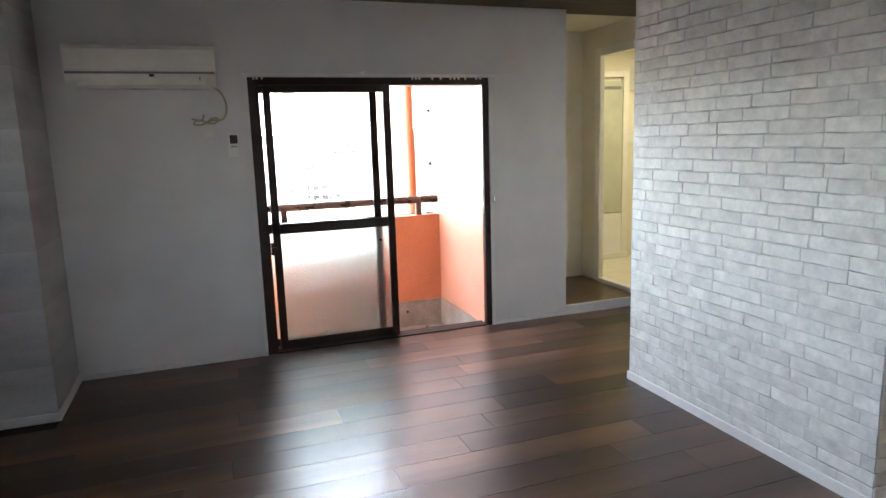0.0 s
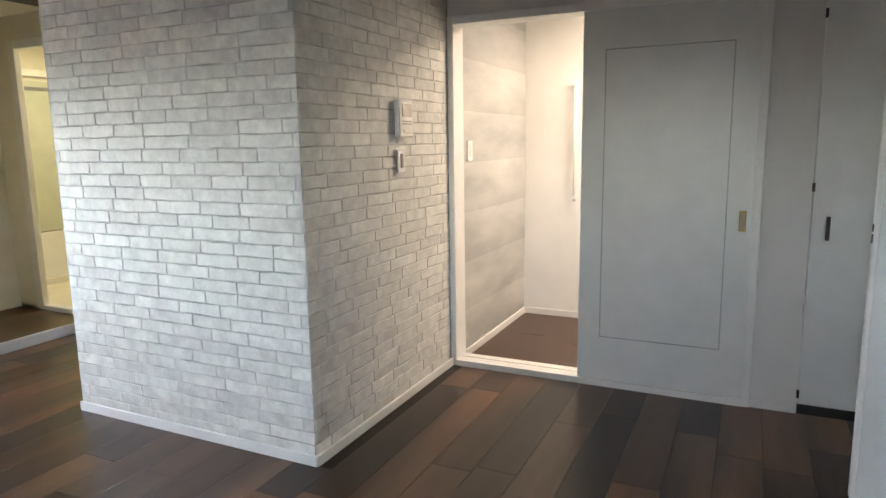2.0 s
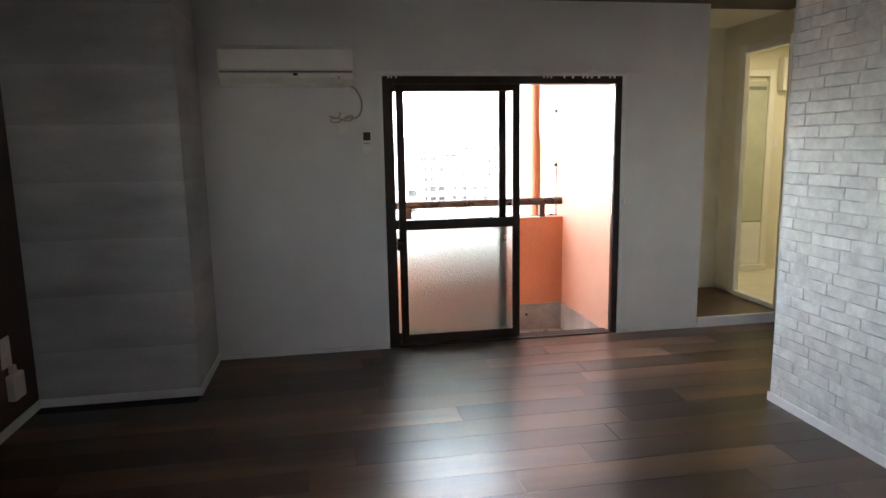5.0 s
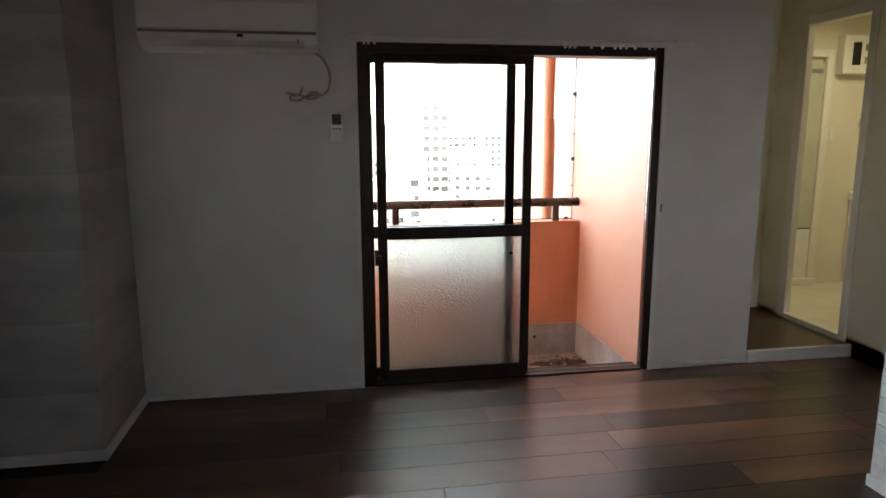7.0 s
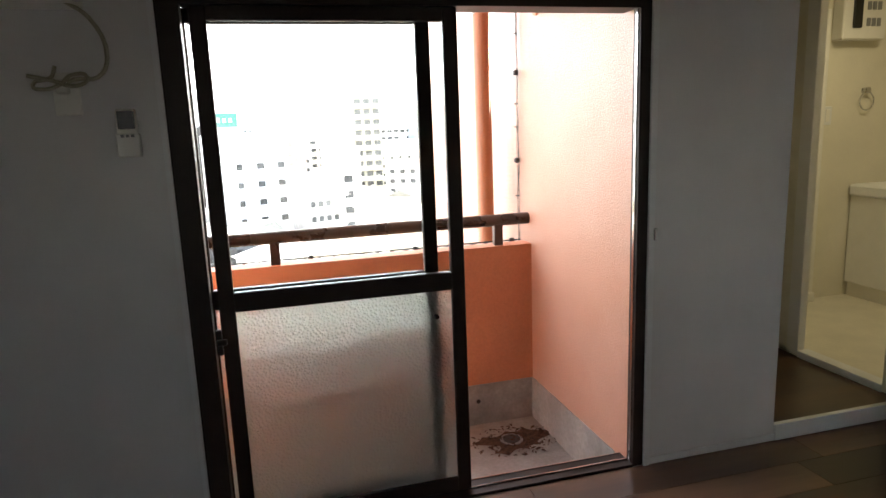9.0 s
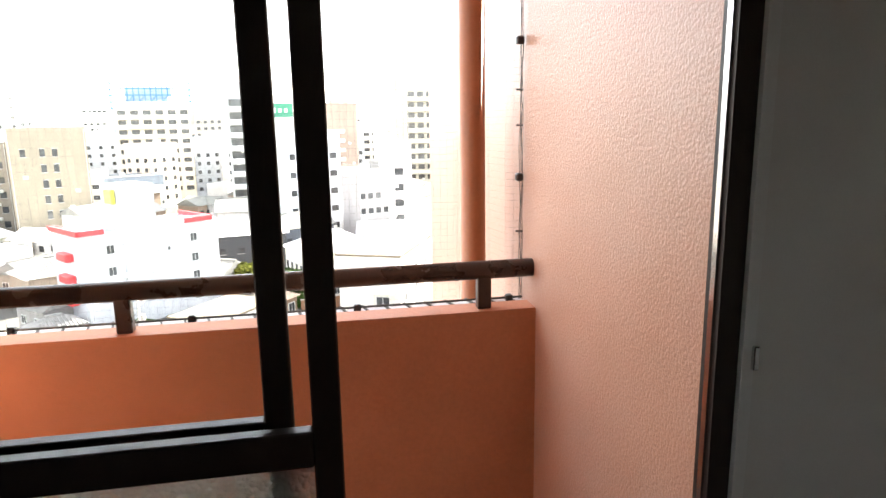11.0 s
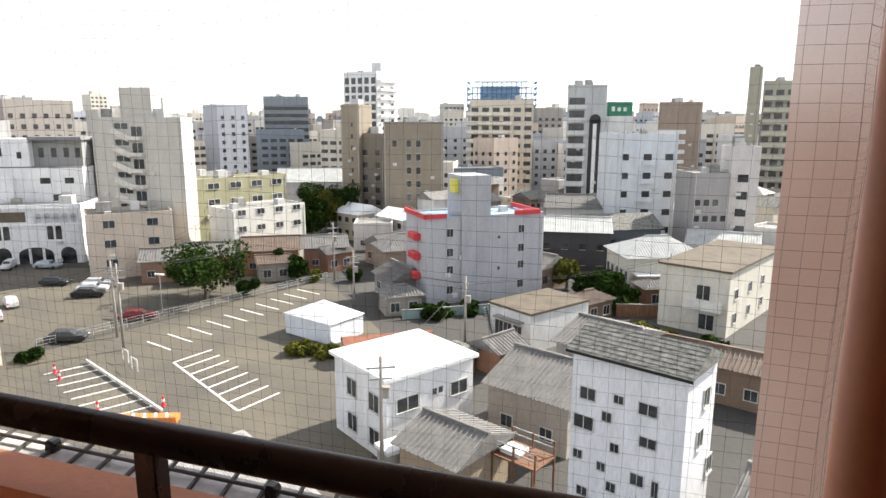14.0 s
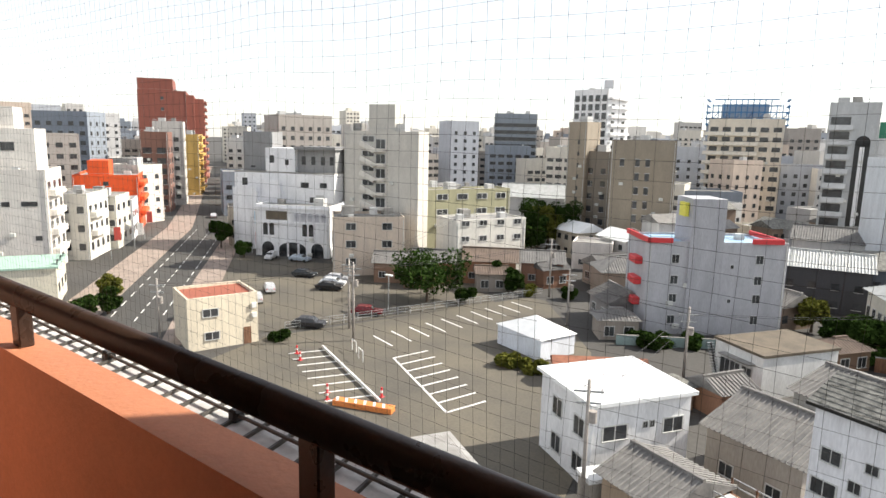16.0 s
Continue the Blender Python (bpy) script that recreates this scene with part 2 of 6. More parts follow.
structure("baseboard_west", many((-3.6, -3.588, -6.6, -0.622, 0, BSK), bevel=0.002), TRIM, "white baseboard")
structure("baseboard_window", many((-2.758, -1.67, -0.008, 0, 0, 0.03), (0.004, 0.61, -0.008, 0, 0, 0.03), bevel=0.002), TRIM, "low white baseboard")
structure("baseboard_east", many((1.59, 1.60, -4.60, -4.375, 0, 0.035), bevel=0.002), TRIM, "low white baseboard")
structure("baseboard_bedroom", many((1.72, 2.85, -2.82, -2.81, 0.008, 0.056), (2.85, 2.86, -6.6, -2.82, 0.008, 0.056), bevel=0.002), TRIM, "white baseboard")
structure("step_hall", many((0.607, 1.31, -0.012, 0.012, 0, 0.075), bevel=0.003), TRIM, "white edge of the raised hall floor")
structure("floor_hall", many((0.607, 1.31, 0.012, 0.90, -0.05, 0.072)), WOODF, "dark wood-look raised hall floor")
structure("floor_washroom", many((1.31, 3.3, -0.6, 1.41, 0.0, 0.10)), material("cream_vinyl", (0.70, 0.66, 0.55), 0.35, 0.05, 6, 60, 0.05), "cream vinyl washroom floor")
structure("floor_bedroom", many((1.70, 2.86, -6.6, -2.81, -0.05, 0.008)), material("bedroom_boards", (0.075, 0.036, 0.021), 0.3, 0.2, 3, 40, 0.08, second=(0.032, 0.016, 0.010), stretch=(7, 0.5, 1)), "dark wood-look bedroom floor")

# brick-papered pillar: core walls, pieces further down
pillar_w = structure("wall_pillar_west", many((0.24, 0.36, -2.772, -1.32, 0, H)), MORTAR, "whitewashed brick-look papered wall")
pillar_s = structure("wall_pillar_south", many((0.36, 1.60, -2.772, -2.65, 0, H)), MORTAR, "whitewashed brick-look papered wall")
structure("wall_pillar_north", many((0.36, 1.31, -1.44, -1.33, 0, H)), WHITE, "plain white papered wall")


# ---- balcony window ----
def window_unit():
    w = thing("window_1", "bronze aluminium sliding balcony window, both sashes pushed aside, standing open", "window", (0, 0, 0), kind="structure")
    fr = part("window_frame", many((-1.655, -1.648, 0.0, 0.12, 0, 1.8), (-1.648, -1.588, 0.0, 0.066, 0, 1.8), (-0.066, -0.022, 0.0, 0.045, 0, 1.8), (-1.588, -0.066, 0.0, 0.12, 1.752, 1.8), (-1.588, -0.066, 0.0, 0.10, -0.012, 0.010)), ALU, w)
    part("track", many((-1.60, -0.066, 0.038, 0.042, 0.010, 0.017), (-1.60, -0.066, 0.092, 0.096, 0.010, 0.015), (-0.071, -0.066, 0.012, 0.026, 0.010, 1.75)), CHROME, fr, "worn bright sliding track")
    part("casing", many((-0.022, 0.002, -0.012, 0.0, 0, 1.80), (-1.672, -1.655, -0.012, 0.0, 0, 1.815), (-1.655, 0.002, -0.008, 0.0, 1.80, 1.815), (-0.022, -0.002, 0, 0.045, 0, 1.8)), TRIM, w, "white window casing")
    for x0, x1, y, wl in ((-1.566, -0.734, 0.025, 0.049), (-1.642, -0.816, 0.080, 0.058)):
        s = part("sash", many((x0, x0 + wl, y, y + 0.03, 0.02, 1.752), (x1 - 0.049, x1, y, y + 0.03, 0.02, 1.752),
                              (x0 + wl, x1 - 0.049, y, y + 0.03, 1.708, 1.752), (x0 + wl, x1 - 0.049, y, y + 0.03, 0.02, 0.075),
                              (x0 + wl, x1 - 0.049, y, y + 0.03, 0.80, 0.865), bevel=0.003), ALU, w)
        a = part("pane", many((x0 + 0.04, x1 - 0.05, y + 0.013, y + 0.017, 0.86, 1.712)), CLEAR, s, "clear glass pane")
        b = part("pane", many((x0 + 0.04, x1 - 0.05, y + 0.012, y + 0.018, 0.07, 0.805)), FROST, s, "patterned frosted glass pane")
        a.visible_shadow = b.visible_shadow = False
    lk = part("lock", many((-1.585, -1.565, 0.010, 0.026, 0.665, 0.75), (-1.582, -1.55, -0.002, 0.014, 0.70, 0.72), bevel=0.003), BLACK, w, "black crescent lock")
    part("catch", T((-0.845, 0.03, 0.71), (-0.845, 0.012, 0.71), 0.008), BLACK, w)
    part("jamb_catch", many((-0.004, 0.008, -0.020, -0.010, 0.92, 0.965), bevel=0.002), CHROME, w)


window_unit()

cr = thing("curtain_rail", "white curtain rail with runners above the balcony window", "curtain rail", (0, 0, 1.812))
part("rail", many((-1.69, 0.105, -0.075, -0.058, -0.008, 0.010), bevel=0.003), TRIM, cr)
for x in (-1.60, -0.92, -0.25, 0.02):
    part("bracket", many((x - 0.012, x + 0.012, -0.075, -0.001, 0.010, 0.018), (x - 0.012, x + 0.012, -0.012, -0.001, -0.012, 0.018)), TRIM, cr)
rn = done("runner", many((-0.006, 0.006, -0.006, 0.006, -0.024, 0.0), bevel=0.002), PLASTIC)
for x in (-1.62, -1.60, -1.57, -0.60, -0.575, -0.55, -0.46, -0.40, -0.33, -0.30, -0.27, -0.22, -0.14, -0.11, -0.03, 0.01):
    piece("runner", rn, cr, (x, -0.067, -0.008))


ACW = material("ivory_shell", (0.90, 0.88, 0.80), 0.3, 0.02, 9, 90, 0.02)


def air_conditioner():
    a = thing("air_conditioner", "ivory wall-mounted split air conditioner with closed louvre", "air conditioner", (-2.23, 0, 1.73))
    bm = bmesh.new()
    prof = [(0, 0.0), (0.12, 0.0), (0.175, 0.03), (0.20, 0.07), (0.205, 0.20), (0.19, 0.225), (0.0, 0.225)]
    left = [bm.verts.new((-0.392, -y, z)) for y, z in prof]
    right = [bm.verts.new((0.392, -y, z)) for y, z in prof]
    bm.faces.new(left[::-1]), bm.faces.new(right)
    for i in range(len(prof)):
        j = (i + 1) % len(prof)
        bm.faces.new((left[i], left[j], right[j], right[i]))
    bmesh.ops.recalc_face_normals(bm, faces=bm.faces)
    bmesh.ops.bevel(bm, geom=list(bm.edges), offset=0.004, segments=2, affect="EDGES")
    body = part("body", bm, ACW, a)
    part("front_panel", many((-0.386, 0.386, -0.214, -0.206, 0.082, 0.205), bevel=0.004), ACW, body)
    part("seam", many((-0.385, 0.385, -0.2055, -0.200, 0.068, 0.080)), GREYPL, body, "dark seam under the front panel")
    lv = part("louvre", B(-0.33, 0.33, -0.004, 0.004, -0.035, 0.035, bevel=0.002), ACW, a)
    lv.location, lv.rotation_euler = (0, -0.183, 0.035), (radians(-32), 0, 0)
    part("sensor", many((0.035, 0.062, -0.209, -0.200, 0.052, 0.066), bevel=0.002), BLACK, a, "black sensor window")
    part("badge", many((0.30, 0.305, -0.199, -0.19, 0.03, 0.05)), GREYPL, a)
    return a


air_conditioner()
oc = thing("wall_outlet", "ivory outlet with a plug below the air conditioner", "outlet", (-1.91, 0, 1.50))
part("plate", many((-0.035, 0.035, -0.008, 0, -0.06, 0.06), bevel=0.003), PLASTIC, oc)
part("plug", many((-0.02, 0.012, -0.04, -0.008, 0.0, 0.04), bevel=0.005), PLASTIC, oc, "ivory plug")


def cable(name, pts, r, mat, label, category="cable", parent=None):
    cu = bpy.data.curves.new(name, "CURVE")
    cu.dimensions, cu.bevel_depth, cu.bevel_resolution = "3D", r, 2
    sp = cu.splines.new("BEZIER")
    sp.bezier_points.add(len(pts) - 1)
    for p, c in zip(sp.bezier_points, pts):
        p.co = c
        p.handle_left_type = p.handle_right_type = "AUTO"
    cu.resolution_u = 4
    cu.materials.append(mat)
    ob = new(name, cu)
    ob.parent = parent
    return tagged(ob, label, category)


BARKC = material("aged_cord", (0.42, 0.38, 0.28), 0.6, 0.1)
cable("power_cord", [(-1.86, -0.10, 1.735), (-1.815, -0.06, 1.70), (-1.79, -0.02, 1.60), (-1.82, -0.02, 1.545), (-1.88, -0.02, 1.54), (-1.915, -0.035, 1.52)], 0.006, BARKC, "ivory power cord of the air conditioner")
cable("coiled_cord", [(-1.925, -0.03, 1.575), (-1.935, -0.04, 1.545), (-1.985, -0.035, 1.525), (-1.955, -0.045, 1.512), (-1.915, -0.04, 1.525), (-1.88, -0.045, 1.55), (-1.845, -0.035, 1.545), (-1.875, -0.04, 1.52), (-1.93, -0.045, 1.535), (-1.995, -0.035, 1.55)], 0.0055, BARKC, "spare ivory power cord tied in a small bundle")
rm = thing("remote_control", "white air conditioner remote in a wall holder", "remote", (-1.763, 0, 1.385))
part("holder", many((-0.033, 0.033, -0.022, 0, -0.07, 0.0), bevel=0.004), PLASTIC, rm)
part("body", many((-0.028, 0.028, -0.018, -0.001, -0.062, 0.07), bevel=0.004), ACW, rm)
part("display", many((-0.023, 0.023, -0.0205, -0.017, 0.012, 0.064), bevel=0.001), BLACK, rm, "dark display")
for i in range(3):
    part("button", many((-0.018 + i * 0.014, -0.009 + i * 0.014, -0.0255, -0.02, -0.012, -0.004), bevel=0.001), GREYPL, rm)
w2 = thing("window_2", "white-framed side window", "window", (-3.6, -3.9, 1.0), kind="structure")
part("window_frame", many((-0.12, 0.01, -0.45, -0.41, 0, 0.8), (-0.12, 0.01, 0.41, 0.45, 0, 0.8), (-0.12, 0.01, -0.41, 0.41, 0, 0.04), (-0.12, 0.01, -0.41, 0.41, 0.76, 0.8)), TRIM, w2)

# unseen opening added in the south wall, sized to brighten the column's south face
w3 = thing("window_3", "unseen white-framed back window added to light the corner column", "window", (-2.85, -6.6, 1.3), kind="structure")
part("window_frame", many((-0.25, -0.22, -0.12, 0.01, 0, 0.5), (0.22, 0.25, -0.12, 0.01, 0, 0.5), (-0.22, 0.22, -0.12, 0.01, 0, 0.03), (-0.22, 0.22, -0.12, 0.01, 0.47, 0.5)), TRIM, w3)

# ---- sliding door ----
sd = thing("door_1", "white flush sliding door with a grooved panel, slid half open", "door", (1.6, 0, 0), kind="structure")
part("jamb", many((-0.022, 0.12, -2.812, -2.776, 0, 2.0), bevel=0.003), TRIM, sd)
part("jamb", many((-0.022, 0.12, -4.395, -4.355, 0, 2.0), bevel=0.003), TRIM, sd)
part("head", many((-0.022, 0.12, -4.355, -2.812, 1.955, 2.0), bevel=0.003), TRIM, sd)
part("sill", many((-0.022, 0.02, -4.355, -2.812, 0, 0.035), (0.028, 0.058, -4.355, -2.812, 0, 0.033), (0.066, 0.12, -4.355, -2.812, 0, 0.035), (0.02, 0.066, -4.355, -2.812, 0, 0.022)), TRIM, sd, "white grooved door sill")
lf = part("leaf", many((-0.012, 0.022, -4.359, -3.535, 0.036, 1.957), bevel=0.003), DOORP, sd)
g = 0.006
# the groove's shade is put into the grey of thin raised strips
part("groove", many((-0.0136, -0.011, -3.655, -3.655 + g, 0.28, 1.76), (-0.0136, -0.011, -4.24, -3.655 + g, 1.76, 1.76 + g), (-0.0136, -0.011, -4.24, -3.655 + g, 0.28 - g, 0.28), (-0.0136, -0.011, -4.24 - g, -4.24, 0.28 - g, 1.76 + g)), material("groove_shade", (0.47, 0.485, 0.49), 0.6), lf, "thin grey strips coloured as the shade of a panel groove")
hd = part("handle", many((-0.017, -0.011, -4.332, -4.300, 0.875, 0.975), bevel=0.0028), BRASS, sd, "oval brass finger pull")
part("recess", many((-0.0185, -0.0165, -4.324, -4.308, 0.89, 0.96)), GREYPL, hd)

# hinged closet door beside it, a second door standing open
cd = thing("door_2", "white flush hinged door with a black pull, closed", "door", (1.6, -4.60, 0), kind="structure")
part("leaf", many((-0.006, 0.03, -0.70, -0.002, 0.05, 1.99), bevel=0.002), DOORP, cd)
# solid black strip stands for the shade in the gap below the leaf
part("toe_gap", many((0.0, 0.03, -0.70, -0.002, 0.0, 0.046)), BLACK, cd, "black strip for the shade under the door")
part("handle", many((-0.03, -0.022, -0.077, -0.06, 0.85, 0.96), (-0.024, -0.005, -0.075, -0.062, 0.855, 0.87), (-0.024, -0.005, -0.075, -0.062, 0.94, 0.955), bevel=0.003), BLACK, cd, "black bow pull")
for z in (0.10, 1.09, 1.85):
    part("hinge", many((-0.010, 0.0, -0.008, 0.004, z - 0.02, z + 0.02)), BLACK, cd)
od = thing("door_3", "white flush door with latch plates, standing wide open", "door", (0.80, -4.73, 0), kind="structure")
part("leaf", many((0.0, 0.036, -0.80, -0.016, 0.012, 2.0), bevel=0.002), DOORP, od)
part("edge_strip", many((-0.003, 0.039, -0.016, 0.0, 0.012, 2.0), bevel=0.003), TRIM, od, "white lipped door edge")
part("latch", many((0.010, 0.026, -0.001, 0.003, 0.955, 0.985), (0.010, 0.026, -0.001, 0.003, 0.995, 1.02)), BLACK, od, "dark latch plate")

# pillar fittings
ip = thing("intercom", "white wall intercom with a small screen on the brick-papered wall", "intercom", (1.02, -2.785, 1.435))
part("body", many((-0.068, 0.068, -0.03, 0.0, -0.09, 0.09), bevel=0.006), TRIM, ip)
part("screen", many((-0.04, 0.05, -0.0325, -0.029, 0.01, 0.07), bevel=0.001), material("screen_grey", (0.45, 0.42, 0.40), 0.2), ip, "pale grey screen")
part("speaker", many((-0.05, 0.05, -0.032, -0.029, -0.015, -0.011), (-0.05, 0.05, -0.032, -0.029, -0.028, -0.024)), GREYPL, ip)
part("button", many((-0.03, 0.03, -0.034, -0.029, -0.07, -0.05), bevel=0.002), PLASTIC, ip)


def switch(at, yaw, label):
    s = thing("light_switch", label, "switch", at, yaw)
    part("plate", many((-0.036, 0.036, -0.009, 0, -0.06, 0.06), bevel=0.003), TRIM, s)
    part("rocker", many((-0.012, 0.012, -0.013, -0.008, -0.034, 0.034), bevel=0.002), GREYPL if "dark" in label else PLASTIC, s)
    return s


switch((1.0, -2.785, 1.232), 0, "white light switch plate with a dark rocker")
switch((1.80, -2.81, 1.265), 0, "white light switch plate on concrete-look wallpaper")
for y, z in ((-1.04, 0.40), (-0.90, 0.40)):
    s = thing("wall_outlet", "white double wall outlet on the dark wood-look wall", "outlet", (-3.6, y, z), 90)
    part("plate", many((-0.045, 0.045, -0.009, 0, -0.075, 0.075), bevel=0.003), TRIM, s)
    for zz in (-0.03, 0.03):
        part("socket", many((-0.018, 0.018, -0.012, -0.008, zz - 0.018, zz + 0.018), bevel=0.002), PLASTIC, s)
s = thing("cable_box", "white plastic cable box low on the dark wood-look wall", "junction box", (-3.6, -0.87, 0.225), 90)
part("cover", many((-0.055, 0.055, -0.04, 0, -0.07, 0.06), bevel=0.005), TRIM, s)
part("conduit", many((-0.02, 0.02, -0.025, 0, 0.06, 0.10), bevel=0.004), PLASTIC, s)

hk = thing("wall_rail", "slim white vertical pole bracketed to the bedroom wall", "wall rail", (2.86, -3.19, 0.88))
part("pole", T((-0.035, 0, 0), (-0.035, 0, 0.85), 0.010), TRIM, hk, smooth=True)
for z in (0.03, 0.42, 0.82):
    part("bracket", many((-0.045, 0.0, -0.012, 0.012, z - 0.01, z + 0.01), bevel=0.002), TRIM, hk)

# ---- washroom ----
wd = thing("doorway_frame", "pale painted door frame of the washroom", "door frame", (1.31, 0, 0.075), kind="structure")
part("jamb", many((-0.012, 0.036, 0.602, 0.68, 0, 2.03), bevel=0.003), PLASTIC, wd)
part("jamb", many((-0.012, 0.056, 0.045, 0.10, 0, 2.03), bevel=0.003), PLASTIC, wd)
part("head", many((-0.012, 0.056, 0.10, 0.602, 1.965, 2.03), bevel=0.003), PLASTIC, wd)
part("sill", many((-0.016, 0.056, 0.10, 0.602, -0.005, 0.035), bevel=0.003), TRIM, wd)
bk = thing("breaker_box", "ivory breaker panel with a black main switch", "breaker box", (2.36, 1.41, 1.96))
part("case", many((-0.17, 0.17, -0.09, 0, -0.15, 0.15), bevel=0.008), PLASTIC, bk)
part("main_switch", many((-0.10, -0.035, -0.105, -0.088, -0.08, 0.09), bevel=0.003), BLACK, bk, "black main breaker")
for i in range(3):
    part("breaker", many((0.01 + i * 0.04, 0.035 + i * 0.04, -0.10, -0.088, 0.03, 0.08), bevel=0.002), GREYPL, bk)
    part("breaker", many((0.01 + i * 0.04, 0.035 + i * 0.04, -0.10, -0.088, -0.07, -0.02), bevel=0.002), GREYPL, bk)
tr = thing("towel_ring", "chrome towel ring on the washroom wall", "towel ring", (2.49, 1.41, 1.485))
bm = bmesh.new()
loops = [[bm.verts.new(((0.058 + 0.004 * math.cos(k * math.tau / 8)) * math.sin(i * math.tau / 32), -0.03 + 0.005 * math.sin(k * math.tau / 8), -0.06 + (0.058 + 0.004 * math.cos(k * math.tau / 8)) * math.cos(i * math.tau / 32))) for k in range(8)] for i in range(32)]
for i in range(32):
    for k in range(8):
        bm.faces.new((loops[i][k], loops[i][(k + 1) % 8], loops[(i + 1) % 32][(k + 1) % 8], loops[(i + 1) % 32][k]))
bmesh.ops.recalc_face_normals(bm, faces=bm.faces)
part("ring", bm, CHROME, tr, smooth=True)
part("mount", T((0, 0, 0.01), (0, -0.04, 0.01), 0.02), CHROME, tr, smooth=True)
s = thing("wall_outlet", "ivory double outlet on the washroom wall", "outlet", (2.20, 1.41, 1.34))
part("plate", many((-0.036, 0.036, -0.008, 0, -0.06, 0.06), bevel=0.003), TRIM, s)
part("socket", many((-0.016, 0.016, -0.012, -0.007, -0.04, 0.04), bevel=0.002), PLASTIC, s)
vn = thing("washstand", "cream washstand cabinet with a white basin top", "washstand", (2.44, 1.40, 0.10))
part("cabinet", many((0.0, 0.75, -0.50, 0, 0.10, 0.70), bevel=0.004), PLASTIC, vn)
part("plinth", many((0.03, 0.75, -0.45, 0, 0, 0.10)), CREAM, vn)
part("basin", many((-0.02, 0.78, -0.53, 0.005, 0.70, 0.78), bevel=0.015), TRIM, vn, "white basin top")
for x in (0.01, 0.38):
    d = part("door", many((x, x + 0.36, -0.517, -0.501, 0.12, 0.68), bevel=0.003), PLASTIC, vn)
    part("handle", many((x + 0.30, x + 0.33, -0.53, -0.516, 0.60, 0.66), bevel=0.003), CHROME, d)
bd = thing("door_4", "closed bathroom folding door with a frosted panel and vent slot", "door", (1.50, 1.41, 0.10), kind="structure")
part("frame", many((0.0, 0.06, -0.05, 0, 0, 1.9), (0.58, 0.64, -0.05, 0, 0, 1.9), (0.06, 0.58, -0.05, 0, 1.84, 1.9), (0.0, 0.64, -0.07, 0, 0, 0.06), bevel=0.004), PLASTIC, bd)
part("panel", many((0.06, 0.58, -0.03, -0.01, 0.48, 1.80), bevel=0.003), FROSTB, bd, "greenish frosted panel")
part("lower_panel", many((0.06, 0.58, -0.035, -0.01, 0.06, 0.47), bevel=0.003), TRIM, bd)
part("vent", many((0.08, 0.56, -0.036, -0.03, 1.72, 1.75)), GREYPL, bd, "dark vent slot")

# ---- balcony ----
structure("wall_wing", many((-0.05, 0.30, 0.047, 3.22, -23.9, 3.2)), STUCCO, "orange stucco balcony side wall")
structure("wall_parapet", many((-9.0, -0.05, 1.05, 1.155, -0.6, 0.735)), STUCCO2, "orange painted balcony parapet")
structure("parapet_ledge", many((-9.0, -0.05, 1.158, 1.24, -0.6, 0.720)), LEDGE, "pale weathered outer ledge of the parapet")
structure("plinth_parapet", many((-9.0, -0.054, 1.042, 1.05, -0.25, -0.02)), CONC, "bare grey concrete strip along the parapet foot")
structure("plinth_wing", many((-0.058, -0.05, 0.165, 1.042, -0.25, -0.02)), CONC, "bare grey concrete strip along the side wall foot")
structure("floor_balcony", many((-9.0, -0.05, 0.13, 1.05, -0.40, -0.25)), CONC, "stained grey concrete balcony floor")
structure("soffit_balcony", many((-9.0, -0.05, 0.16, 1.27, 2.32, 2.5)), STUCCO, "painted underside of the balcony above")
structure("wall_facade", many((-9.0, -3.75, 0.0, 0.16, -0.4, 2.5), (-3.75, -1.655, 0.16, 0.20, -0.4, 2.32), (-1.655, -0.05, 0.16, 0.20, 1.84, 2.32)), STUCCO, "orange outer wall of the flat")
structure("threshold_window", many((-1.655, -0.05, 0.13, 0.165, -0.25, -0.03)), LEDGE, "pale outer sill of the balcony window")
bm = bmesh.new()
for k in range(24):
    a = k * math.tau / 24
    bm.verts.new((0.032 * math.cos(a), 0.027 * math.sin(a), 0))
bmesh.ops.contextual_create(bm, geom=bm.verts[:])
ext = bmesh.ops.extrude_face_region(bm, geom=bm.faces[:])
bmesh.ops.translate(bm, vec=(0, 0, 9.0), verts=[v for v in ext["geom"] if isinstance(v, bmesh.types.BMVert)])
bmesh.ops.recalc_face_normals(bm, faces=bm.faces)
rl = thing("balcony_rail", "dark brown painted metal handrail on short posts", "handrail", (0, 1.095, 0))
r0 = part("handrail", bm, RAILP, rl, smooth=True)
r0.matrix_local = Matrix.Translation((-9.04, 0, 0.868)) @ Matrix.Rotation(radians(90), 4, "Y")
post = done("post", many((-0.024, 0.024, -0.018, 0.018, 0.735, 0.850), bevel=0.003), RAILP)
for i in range(7):
    piece("post", post, rl, (-0.223 - 1.153 * i, 0, 0))
dp = thing("drain_pipe", "orange-brown painted vertical drain pipe inside the net", "drain pipe", (-0.195, 1.365, 0.0))
part("pipe", T((0, 0, -24), (0, 0, 3.2), 0.047, 64), PIPEP, dp, smooth=True)
for z in (-0.5, 2.2):
    part("clamp", T((0, 0, z), (0, 0, z + 0.03), 0.052, 24), PIPEP, dp, smooth=True)
lb = thing("laundry_pole", "orange-brown laundry pole held by a white hook", "laundry pole", (-0.05, 0.95, 1.91))
part("pole", T((0, 0, 0), (-0.62, 0, 0.0), 0.013, 12), PIPEP, lb, smooth=True)
part("flange", T((0, 0, 0), (-0.012, 0, 0), 0.03, 16), PIPEP, lb, smooth=True)
